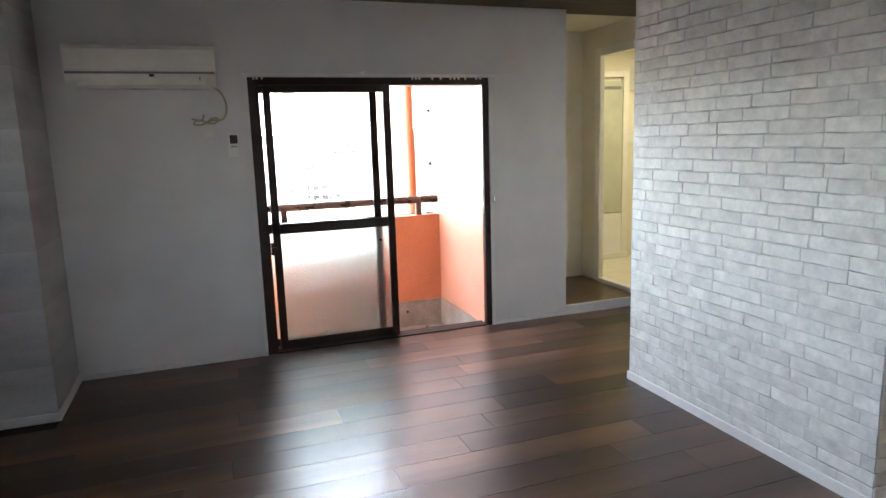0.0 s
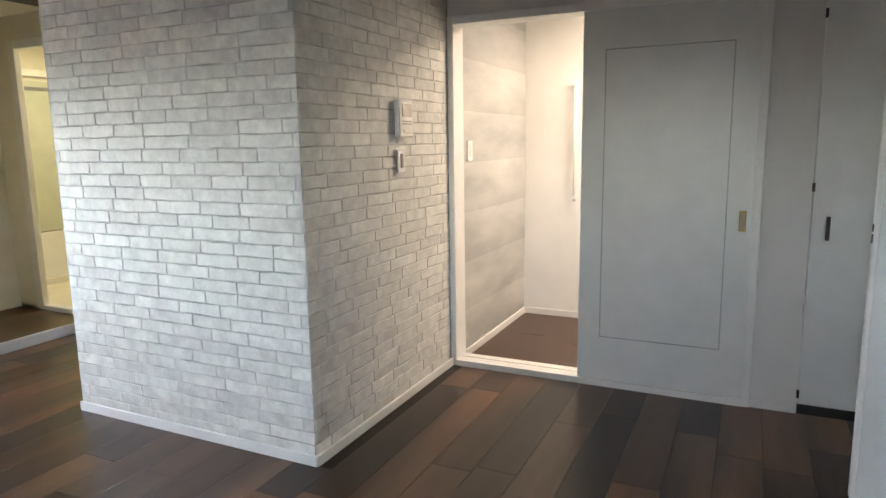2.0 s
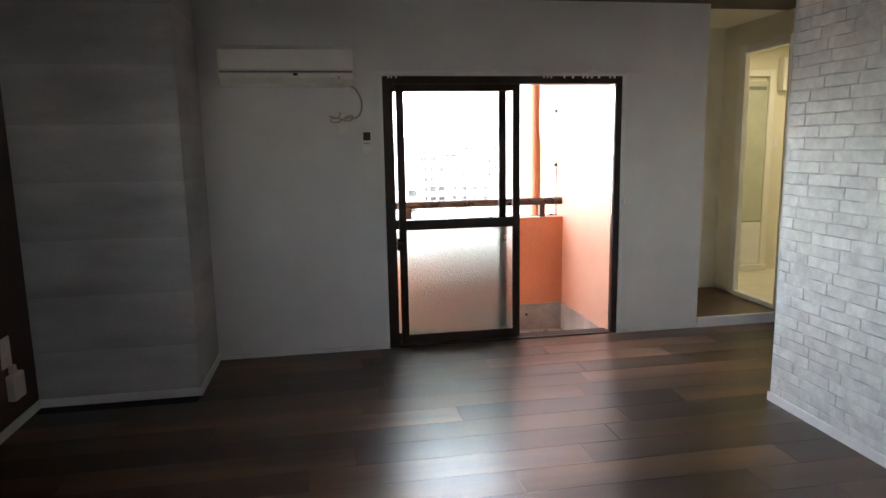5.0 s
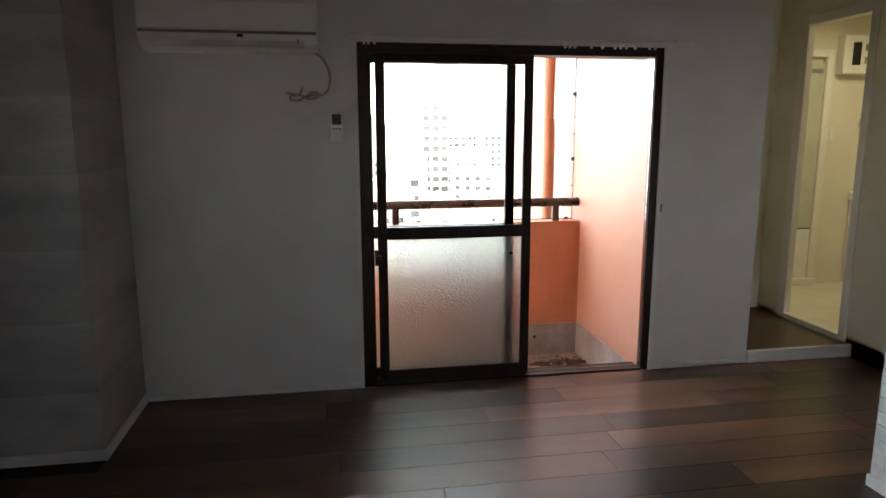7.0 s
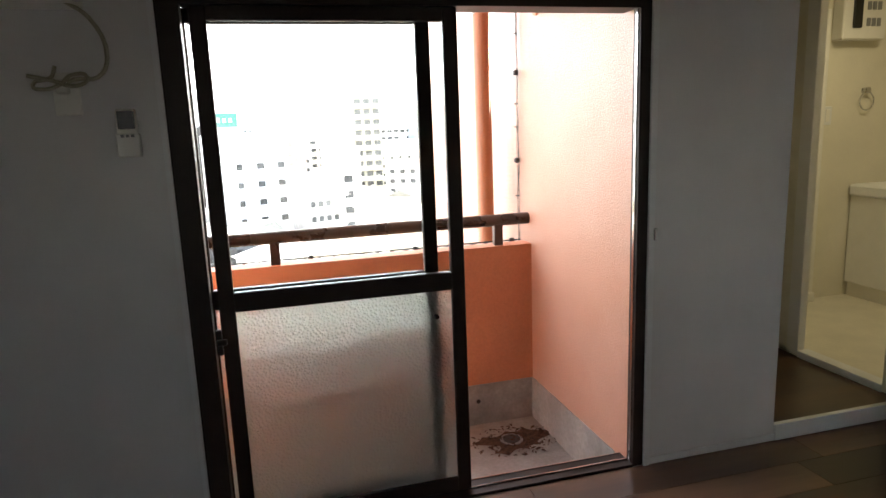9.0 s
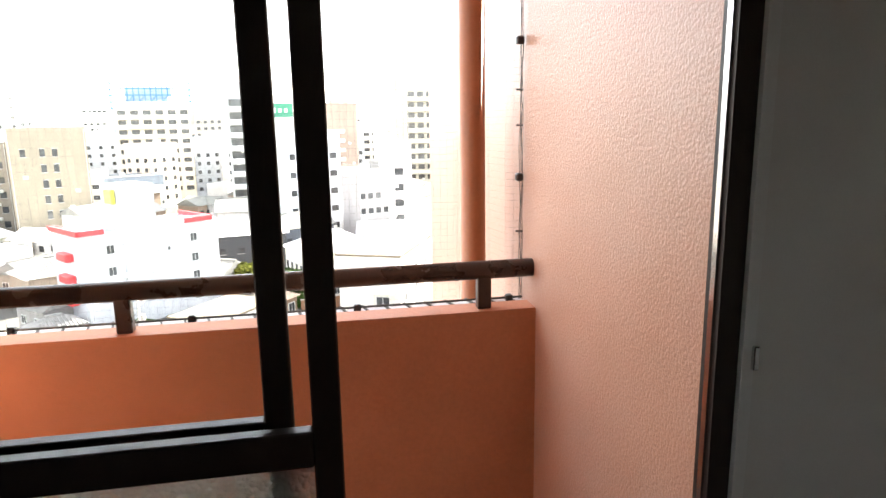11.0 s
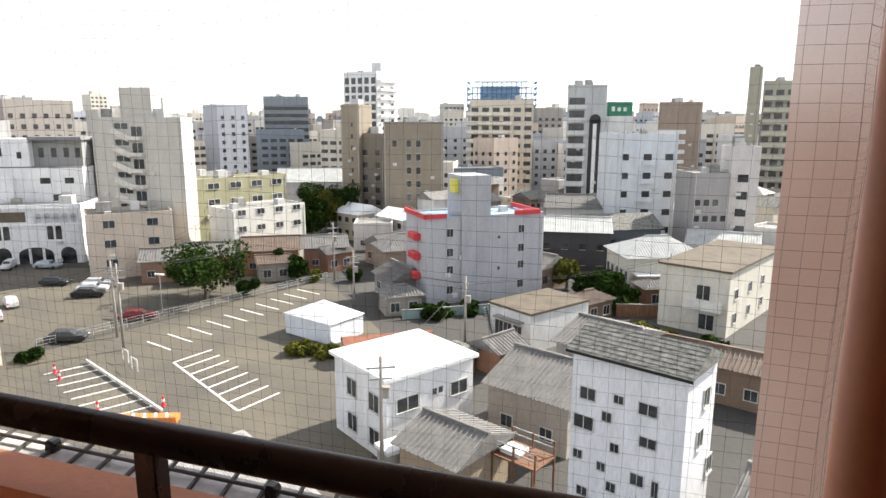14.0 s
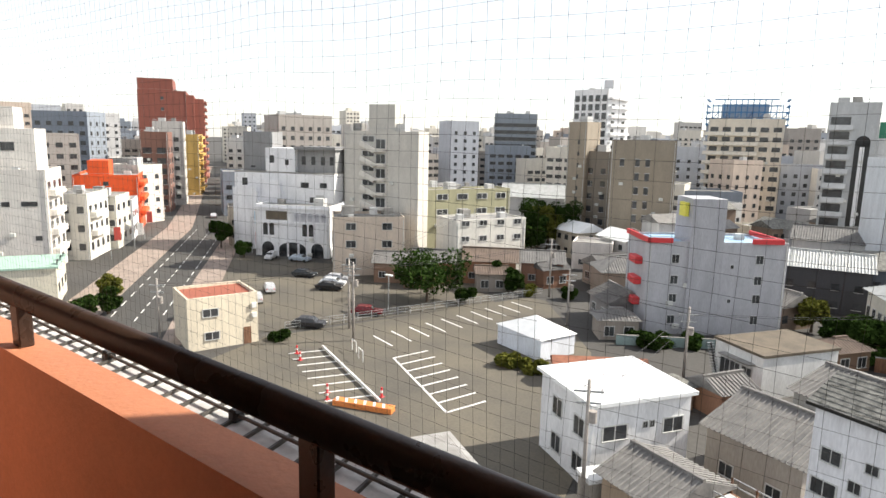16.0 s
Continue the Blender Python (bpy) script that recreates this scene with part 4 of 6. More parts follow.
b, w = block("brown_slab", "taupe slab tower with a curved stair front", (-74.0, 143.4), (-68.9, 142.8), 6, 29.1, (0.33, 0.28, 0.215), "flat", parapet=0.3)
for k in range(9):
    piece("window", WINFR, b, (3.1, 0, 3 + 2.7 * k), (0.5, 1, 1.0))
b, w = block("brown_link", "taupe link building between two towers", (-69.7, 144.3), (-63.1, 143.9), 8, 22.3, (0.24, 0.205, 0.165), "flat", parapet=0.3)
facade(b, "f", w, 8, 6, 2, 3, 3.0, 1.2, 1.3)

# stair building
b, w = block("stair_tower_block", "pale grey apartment block with an open zigzag stair", (-94.8, 89.7), (-78.5, 92.9), 4, 25.6, (0.60, 0.57, 0.51), "flat", parapet=0.4)
part("roof_tower", many((5.4, 11.2, 0.5, 3.6, 25.7, 31.0)), wall_paint((0.60, 0.57, 0.51)), b)
for k in range(8):
    o = piece("window", WINFR, b, (8.4, 0, 4 + k * 2.8), (2.0, 1, 1.7))
    fl_ = part("stair_flight", many((-1.75, 1.75, -1.0, 0, -0.5, 0.5), bevel=0.05), wall_paint((0.74, 0.70, 0.63)), b)
    fl_.location, fl_.rotation_euler = (5.8, 0, 3.4 + k * 2.8), (0, radians(24), 0)
    piece("window", WINFR, b, (5.6, -0.02, 4.9 + k * 2.8), (2.6, 1, 1.0))
    part("landing", many((7.2, 9.6, -1.0, 0, 2.5 + k * 2.8, 3.1 + k * 2.8), bevel=0.04), wall_paint((0.74, 0.70, 0.63)), b)

b, w = block("yellow_block", "yellow-green four-storey block with dark windows", (-84.2, 97.6), (-74.9, 119.5), 6, 14.2, (0.36, 0.345, 0.22), "flat", parapet=0.4)
facade(b, "f", w, 6, 4, 5, 3.8, 3.1, 2.4, 1.1)
kit(b, w, 6, 15.0, 3)
b, w = block("small_white_block", "off-white three-storey block with small windows", (-68.4, 91.7), (-62.2, 105.1), 8, 10.3, (0.68, 0.66, 0.60), "flat", parapet=0.35)
facade(b, "f", w, 8, 3, 4, 4.4, 2.8, 1.5, 0.9)
b, w = block("beige_block", "beige three-storey block with rooftop tanks", (-86.1, 78.5), (-77.4, 88.1), 9, 10.2, (0.62, 0.52, 0.42), "flat", parapet=0.5)
facade(b, "f", w, 9, 3, 2, 2.6, 3.2, 1.7, 1.2)
facade(b, "l", w, 9, 2, 2, 3, 3.2, 1.2, 1.2)
kit(b, w, 9, 10.8, 8, 3)

# white arched building
b, w = block("arched_building", "white ornate building with arched ground-floor openings", (-112.9, 81.6), (-98.7, 89.0), 12, 10.1, (0.82, 0.82, 0.83), "flat", parapet=0.6)
for x in (2.2, 3.6, 10.8, 12.2):
    bm = bmesh.new()
    bx(bm, -0.5, 0.5, -0.05, 0.04, -1.2, 0.9), tube(bm, (0, -0.05, 0.9), (0, 0.04, 0.9), 0.5, 16)
    o = part("arched_window", bm, WINM, b); o.location = (x, 0, 5.6)
for x0, x1 in ((1.4, 4.0), (5.2, 11.0), (12.2, 14.8)):
    c_, r_ = (x0 + x1) / 2, (x1 - x0) / 2
    bm = bx(bmesh.new(), x0, x1, -0.06, 0.02, 0, 1.7)
    r = bmesh.ops.create_cone(bm, cap_ends=True, segments=28, radius1=1, radius2=1, depth=0.08, matrix=Matrix.Translation((c_, -0.02, 1.7)) @ Matrix.Diagonal((r_, 1, 1.3, 1)) @ Matrix.Rotation(radians(90), 4, "X"))
    part("arched_opening", bm, WINM, b, "dark arched ground-floor opening")
for x in (6.9, 9.2):
    part("pier", many((x, x + 0.45, -0.14, -0.06, 0, 2.8), bevel=0.02), wall_paint((0.78, 0.78, 0.79)), b)
part("sign_panel", many((2.4, 7.0, -0.08, 0.02, 7.6, 9.4)), ROOFBR, b)
part("cornice", many((-0.2, w + 0.2, -0.25, 0, 6.9, 7.2), (-0.2, w + 0.2, -0.3, 0, 9.9, 10.2)), wall_paint((0.80, 0.80, 0.81)), b)
for i in range(5):
    x = 8.4 + i * 1.45
    part("arch_relief", many((x - 0.12, x + 0.12, -0.16, 0, 7.2, 9.3), bevel=0.03), wall_paint((0.66, 0.66, 0.68)), b)
    part("arch_niche", bx(T((x + 0.72, -0.05, 8.7), (x + 0.72, 0.02, 8.7), 0.5, 18), x + 0.24, x + 1.2, -0.05, 0.02, 7.4, 8.7), wall_paint((0.52, 0.52, 0.55)), b)
b, w = block("white_annex", "white stepped five-storey block with a grey recess", (-124.5, 84.9), (-104.4, 95.8), 10, 16.6, (0.82, 0.82, 0.83), "slab", ROOFG)
part("middle_tower", many((7.3, 14.0, 0.0, 8.0, 16.9, 22.0)), wall_paint((0.82, 0.82, 0.83)), b)
# recess wall in a darker grey than the rest of the block
part("stained_wall", many((14.0, 22.6, 1.6, 8.0, 16.9, 21.8)), wall_paint((0.33, 0.33, 0.33)), b, "grey recess wall")
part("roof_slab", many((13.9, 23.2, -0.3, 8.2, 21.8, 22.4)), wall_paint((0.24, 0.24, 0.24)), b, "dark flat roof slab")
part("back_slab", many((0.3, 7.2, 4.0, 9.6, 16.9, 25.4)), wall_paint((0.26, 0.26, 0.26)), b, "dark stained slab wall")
part("terrace", many((0.6, 6.0, -2.2, -0.02, 0, 12.6)), wall_paint((0.82, 0.82, 0.83)), b)
part("terrace", many((6.0, 11.0, -1.2, -0.02, 0, 14.4)), wall_paint((0.80, 0.80, 0.82)), b)
part("terrace_rail", many((0.6, 6.0, -2.2, -2.1, 12.6, 13.5), (6.0, 11.0, -1.2, -1.1, 14.4, 15.3)), wall_paint((0.82, 0.82, 0.83)), b)
for x, z, ww, wh in ((2.4, 14.6, 1.2, 1.6), (8.8, 19.6, 1.0, 1.6), (12.2, 19.0, 0.8, 1.2), (16.2, 14.2, 1.8, 1.1), (20.4, 14.2, 1.6, 1.1), (18.4, 11.0, 2.2, 1.2), (4.4, 17.9, 1.0, 0.4)):
    piece("window", WINFR, b, (x, 0, z), (ww, 1, wh))
for x in (15.4, 17.6, 19.8, 21.8):
    piece("window", WINFR, b, (x, 1.6, 19.4), (0.9, 1, 1.8))
b, w = block("grey_annex", "grey stained concrete block with a flat canopy roof", (-106.7, 100.9), (-95.3, 106.4), 9, 21.9, (0.30, 0.29, 0.28), "slab", ROOFG, over=0.6)
facade(b, "f", w, 9, 6, 3, 8, 2.6, 1.0, 1.0, 0.4, 5)

# tent on the car park
tn = thing("white_tent", "white square canopy tent on the car park", "tent", (-34.9, 63.3, GZ + 0.04), 72)
part("skirt", many((0, 5.4, 0.0, 0.05, 0.1, 2.6), (0, 5.4, 7.75, 7.8, 0.1, 2.6), (0, 0.05, 0.05, 7.75, 0.1, 2.6), (5.35, 5.4, 0.05, 7.75, 0.1, 2.6)), wall_paint((0.74, 0.77, 0.82)), tn)
bm = bmesh.new()
lo = [bm.verts.new(p) for p in ((-0.2, -0.2, 2.6), (5.6, -0.2, 2.6), (5.6, 8.0, 2.6), (-0.2, 8.0, 2.6))]
tp = bm.verts.new((2.7, 3.9, 4.3))
for i in range(4):
    bm.faces.new((lo[i], lo[(i + 1) % 4], tp))
bm.faces.new(lo[::-1])
part("canopy", bm, WHROOF, tn)
for x, y in ((0.1, 0.1), (5.3, 0.1), (0.1, 7.7), (5.3, 7.7)):
    part("leg", T((x, y, 0), (x, y, 2.6), 0.05, 8), STEEL, tn)

# houses to the right
b, w = block("hip_roof_house", "cream house with a pale metal hip roof", (-3.7, 99.1), (7.4, 104.1), 9.5, 5.4, (0.70, 0.67, 0.58), "hip", PALER, "house", over=0.6)
facade(b, "l", w, 9.5, 1, 5, 2.2, 3, 1.0, 1.9)
part("porch", many((0.5, 7.0, -2.2, 0, 3.0, 3.2)), WHROOF, b)
b, w = block("tan_roof_house", "white two-storey house with a tan flat roof and balcony", (8.4, 81.0), (16.7, 99.8), 8.5, 8.0, (0.64, 0.61, 0.53), "slab", ROOFBR, over=0.3)
facade(b, "f", w, 8.5, 2, 4, 2.0, 3.0, 1.2, 1.2)
part("balcony", many((-1.1, 0, 0.6, 5.0, 3.2, 4.2)), wall_paint((0.76, 0.74, 0.68)), b)
piece("window", WINFR, b, (0, 3.0, 5.2), (1.6, 1, 1.8), -math.pi / 2)
piece("window", WINFR, b, (0, 2.4, 1.6), (1.8, 1, 1.9), -math.pi / 2)
b, w = block("pale_tower", "pale pink six-storey block with single windows", (11.5, 127.2), (16.7, 127.8), 7, 21.0, (0.60, 0.56, 0.54), "flat", parapet=0.3)
for k in range(5):
    o = piece("window", WINFR, b, (2.6, 0, 3.2 + 3.1 * k), (1.8, 1, 1.4)); piece("sill", WINSILL, o, (0, 0, -0.5), (1, 1.6, 1))
b, w = block("grey_annex_block", "grey stained block beside the pale tower", (5.8, 123.6), (11.9, 126.0), 8, 16.3, (0.36, 0.34, 0.33), "flat", parapet=0.3)
facade(b, "f", w, 8, 4, 4, 2.6, 2.9, 1.0, 1.1, 0.2, 3)
b, w = block("bluish_block", "bluish-white five-storey block with small windows", (-8.2, 130.1), (2.9, 135.3), 10, 22.9, (0.66, 0.69, 0.72), "flat", parapet=0.4)
for k in range(5):
    for x in (1.8, 6.2, 10.6):
        o = piece("window", WINFR, b, (x, 0, 4.4 + 3.6 * k), (1.2 if x < 5 else 1.6, 1, 1.2)); piece("sill", WINSILL, o, (0, 0, -0.5), (1, 1.6, 1))
    part("balcony", many((5.0, 7.4, -0.9, 0, 2.9 + 3.6 * k, 3.8 + 3.6 * k), bevel=0.04), wall_paint((0.70, 0.73, 0.76)), b)
b, w = block("striped_tower", "grey tower with a dark arched stripe down its front", (-23.3, 168.8), (-13.7, 169.8), 10, 34.2, (0.50, 0.51, 0.51), "flat", parapet=0.4)
part("stripe", bx(T((7.0, -0.12, 26.0), (7.0, 0, 26.0), 1.4, 20), 5.6, 8.4, -0.12, 0, 4, 26.0), BLACK, b, "dark arched vertical stripe")
part("stripe_tube", many((6.55, 7.45, -0.22, -0.12, 5, 25.0)), wall_paint((0.82, 0.82, 0.82)), b, "white strip between dark bands")
for k in range(9):
    part("balcony", many((0.2, 4.8, -1.2, 0, 3.0 + 3.2 * k, 4.1 + 3.2 * k)), wall_paint((0.62, 0.63, 0.63)), b)
for k in range(9):
    piece("window", WINFR, b, (2.4, 0, 5.0 + 3.2 * k), (3.8, 1, 1.7))
b, w = block("green_sign_block", "white block with a green rooftop sign board", (-14.2, 175.7), (-7.5, 177.1), 9, 26.6, (0.70, 0.70, 0.69), "flat", parapet=0.4)
part("sign_board", many((0.2, w - 0.2, 0.3, 0.7, 27.0, 30.6)), material("green_sign", (0.03, 0.20, 0.12), 0.5), b, "green sign board with white marks")
part("sign_mark", many((1.4, 2.2, 0.24, 0.3, 28.2, 29.4), (2.9, 3.7, 0.24, 0.3, 28.2, 29.2), (4.4, 5.2, 0.24, 0.3, 28.2, 29.2)), LINE, b, "white marks")
b, w = block("striped_balcony_block", "brown block with white balcony bands", (-1.2, 200.3), (10.4, 200.5), 12, 30.8, (0.32, 0.25, 0.20), "flat", parapet=0.4)
for k in range(8):
    part("balcony", many((-0.6, 7.5, -1.0, 0, 2.6 + 2.8 * k, 3.7 + 2.8 * k)), wall_paint((0.78, 0.77, 0.75)), b)
b, w = block("olive_tower", "olive-grey apartment tower with stacked balconies", (22.6, 209.1), (26.1, 208.7), 9, 40.7, (0.40, 0.38, 0.30), "flat", parapet=0.4)
b, w = block("olive_wing", "olive-grey apartment wing with stacked balconies", (26.7, 209.7), (35.4, 208.6), 10, 36.8, (0.42, 0.40, 0.33), "flat", parapet=0.4)
for k in range(10):
    part("balcony", many((0.4, w - 0.4, -1.3, 0, 2.0 + 3.3 * k, 3.2 + 3.3 * k)), wall_paint((0.52, 0.50, 0.41)), b)
facade(b, "f", w, 10, 10, 3, 4.2, 3.3, 2.0, 1.5)
b, w = block("office_tower", "white office tower with a grid of dark windows", (-126.9, 250.1), (-110.6, 247.0), 15, 44.8, (0.80, 0.80, 0.80), "flat", parapet=0.5)
facade(b, "f", w, 15, 12, 5, 3.2, 3.5, 2.1, 2.5)
facade(b, "r", w, 15, 12, 2, 3, 3.25, 2.2, 1.3)
part("roof_house", many((11.5, 16.0, 4, 10, 44.8, 49.0)), wall_paint((0.72, 0.72, 0.73)), b)
for k in range(12):
    part("balcony", many((w, w + 1.4, 1.0, 14.0, 2.6 + 3.5 * k, 3.7 + 3.5 * k)), wall_paint((0.80, 0.80, 0.80)), b)
b, w = block("cream_apartments", "cream ten-storey apartments with banded balconies", (-66.8, 231.0), (-44.4, 236.2), 12, 32.8, (0.70, 0.63, 0.52), "flat", parapet=0.4)
for k in range(9):
    part("balcony", many((-1.2, 15.5, -1.5, 0, 2.0 + 3.2 * k, 3.2 + 3.2 * k), bevel=0.05), wall_paint((0.80, 0.74, 0.63)), b)
facade(b, "f", w, 12, 9, 6, 4.1, 3.2, 2.5, 1.5)
b, w = block("scaffolded_tower", "unfinished tower top wrapped in open blue scaffolding", (-95.4, 326.8), (-61.7, 334.5), 18, 33.0, (0.30, 0.34, 0.40), "flat", parapet=0.3)
BLUEST = material("blue_scaffold_steel", (0.05, 0.17, 0.34), 0.5, 0.1)
part("inner_core", many((6, w - 8, 5, 13, 33.0, 43.5)), wall_paint((0.36, 0.42, 0.50)), b)
for k in range(5):
    z = 33.4 + k * 2.9
    part("scaffold_deck", many((-0.6 + 0.9 * k * (k > 2), w + 0.6 - 1.2 * k * (k > 2), -1.2, 0.4, z, z + 0.5), (-0.6, 0.6, 0.4, 18, z, z + 0.5), (w - 0.6, w + 0.6, 0.4, 18, z, z + 0.5)), BLUEST, b)
for i in range(15):
    x = i * w / 14
    part("scaffold_post", many((x - 0.22, x + 0.22, -1.3, -0.8, 33, 45.4 if 2 < i < 12 else 43.0)), BLUEST, b)
    if i % 2 == 0 and i < 14:
        part("scaffold_brace", T((x, -1.0, 33.4), (x + w / 14, -1.0, 36.3), 0.2, 5), BLUEST, b)
        part("scaffold_brace", T((x + w / 14, -1.0, 36.3), (x + w / 7, -1.0, 39.2), 0.2, 5), BLUEST, b)
b, w = block("dark_glass_block", "dark blue-grey glazed office block", (-166.3, 250.4), (-149.8, 260.4), 18, 35.6, (0.26, 0.29, 0.32), "flat", parapet=0.5)
facade(b, "f", w, 18, 10, 6, 3, 3.1, 3.2, 1.6)

# street side at the far end
b, w = block("brick_red_tower", "dark red stepped apartment tower", (-302.2, 155.2), (-290.6, 173.0), 40, 43.1, (0.26, 0.085, 0.06), "flat", parapet=0.5)
part("upper_step", many((0.3, 15.5, 0.3, 26, 43.1, 49.0)), wall_paint((0.26, 0.085, 0.06)), b)
part("side_wing", many((w, w + 3.4, 1.5, 34, 0, 41.9), (w + 3.4, w + 7.6, 4, 36, 0, 40.4)), wall_paint((0.30, 0.105, 0.075)), b)
for k in range(12):
    part("balcony", many((w + 7.6, w + 8.9, 5, 34, 2 + 3.3 * k, 3.1 + 3.3 * k)), wall_paint((0.40, 0.17, 0.12)), b)
facade(b, "f", w, 36, 3, 1, 30, 5, 1.4, 1.4)
b, w = block("orange_block", "bright orange-red stepped building with curved balconies", (-167.0, 68.7), (-159.4, 81.0), 20, 13.5, (0.75, 0.10, 0.02), "flat", parapet=0.6)
part("tower", many((3.4, 8.0, 0.3, 9, 13.5, 17.6)), wall_paint((0.75, 0.10, 0.02)), b)
for k in range(3):
    part("balcony", many((w, w + 1.4, 1, 12, 4 + 3.6 * k, 5.2 + 3.6 * k), bevel=0.2), wall_paint((0.78, 0.12, 0.03)), b)
facade(b, "r", w, 20, 3, 4, 5.6, 3.6, 1.6, 1.4)
facade(b, "f", w, 20, 1, 1, 12, 3.6, 1.2, 1.0)
b, w = block("grey_corner_block", "grey rendered corner block with slit windows", (-130.2, 32.2), (-121.4, 45.8), 12, 17.7, (0.70, 0.66, 0.61), "flat", parapet=0.5)
part("upper_floor", many((2, 14.6, 2, 10, 17.7, 25.0), (5, 11.5, 3, 9, 25.0, 28.6)), wall_paint((0.76, 0.72, 0.66)), b)
for k in range(4):
    part("balcony", many((w, w + 1.1, 1, 9, 3.4 + 3.4 * k, 4.5 + 3.4 * k), bevel=0.04), wall_paint((0.74, 0.70, 0.63)), b)
facade(b, "r", w, 12, 4, 3, 5.0, 3.4, 1.8, 1.7)
for x, z, ww in ((10, 12.4, 1.2), (13.5, 12.4, 2.4), (14.5, 6.5, 1.0), (10.5, 22.0, 2.0), (6.0, 22.0, 1.6)):
    piece("window", WINFR, b, (x, 0 if z < 17 else 2, z), (ww, 1, 0.8 if z < 17 else 1.4))
b, w = block("green_roof_shop", "low cream shop with a pale green roof", (-104.7, 28.6), (-99.6, 38.0), 10, 5.5, (0.68, 0.64, 0.52), "slab", material("pale_green_roof", (0.38, 0.55, 0.45), 0.6), over=0.3)
facade(b, "r", w, 10, 2, 3, 2.4, 3.4, 1.4, 1.3)
b, w = block("white_street_block", "white three-storey street block with small balconies", (-135.5, 50.1), (-130.2, 56.0), 12, 12.4, (0.74, 0.71, 0.63), "flat", parapet=0.5)
facade(b, "f", w, 12, 3, 3, 2.6, 3.6, 1.2, 1.3)
facade(b, "r", w, 12, 3, 4, 2.6, 3.6, 1.3, 1.5)
for k in range(2):
    part("balcony", many((w, w + 1.2, 1, 8, 4.6 + 3.6 * k, 5.7 + 3.6 * k)), wall_paint((0.76, 0.73, 0.66)), b)
b, w = block("cream_street_block", "cream three-storey street block", (-143.1, 59.9), (-138.5, 65.3), 11, 10.9, (0.66, 0.63, 0.54), "flat", parapet=0.4)
facade(b, "f", w, 12, 3, 3, 2.4, 3.2, 1.6, 1.3)
facade(b, "r", w, 12, 3, 3, 2.4, 3.2, 1.6, 1.3)
b, w = block("small_shop", "white two-storey shop with a sign band", (-154.6, 64.5), (-148.6, 73.8), 11, 8.8, (0.72, 0.72, 0.72), "flat", parapet=0.4)
facade(b, "f", w, 10, 2, 3, 2.4, 3.4, 1.8, 1.4)
facade(b, "r", w, 10, 2, 3, 2.4, 3.4, 1.8, 1.4)
b, w = block("dark_street_tower", "dark brown street tower with open balconies", (-196.6, 101.0), (-191.9, 107.5), 12, 24.3, (0.22, 0.11, 0.08), "flat", parapet=0.4)
facade(b, "f", w, 12, 6, 2, 3, 3.2, 2.6, 1.8)
facade(b, "r", w, 12, 6, 2, 3, 3.2, 2.6, 1.8)
b, w = block("mustard_tower", "mustard and white striped street tower", (-237.7, 137.9), (-233.5, 143.5), 18, 23.4, (0.62, 0.40, 0.12), "flat", parapet=0.4)
facade(b, "r", w, 16, 7, 4, 3, 3.3, 2.2, 1.6)
for k in range(7):
    part("balcony", many((w, w + 1.3, 1, 15, 2.2 + 3.3 * k, 3.2 + 3.3 * k)), wall_paint((0.62, 0.40, 0.12)), b)
b, w = block("concrete_core_tower", "pale concrete street tower with a rooftop core", (-211.1, 113.0), (-205.8, 121.0), 12, 27.8, (0.55, 0.52, 0.48), "flat", parapet=0.4)
facade(b, "f", w, 12, 7, 2, 3, 3.2, 1.6, 1.4)
facade(b, "r", w, 12, 7, 2, 3, 3.2, 1.6, 1.4)
b, w = block("cream_booth_building", "cream two-storey building with a red roof edge in the car park", (-67.4, 39.1), (-64.9, 46.9), 7, 5.9, (0.70, 0.62, 0.48), "flat", material("red_brown_roof", (0.32, 0.10, 0.06), 0.8), parapet=0.4)
for x, z, ww in ((2.6, 4.4, 1.7), (2.7, 1.6, 1.6)):
    o = piece("window", WINFR, b, (x, 0, z), (ww, 1, 0.9)); piece("sill", WINSILL, o, (0, 0, -0.5), (1, 1.6, 1))
part("door", many((6.4, 7.3, -0.06, 0.02, 0, 2.1)), WOODW, b)
part("air_unit", many((7.4, 8.0, -0.3, 0, 4.4, 5.0), bevel=0.03), LINE, b)
part("air_unit", many((7.4, 8.0, -0.3, 0, 3.2, 3.8), bevel=0.03), LINE, b)

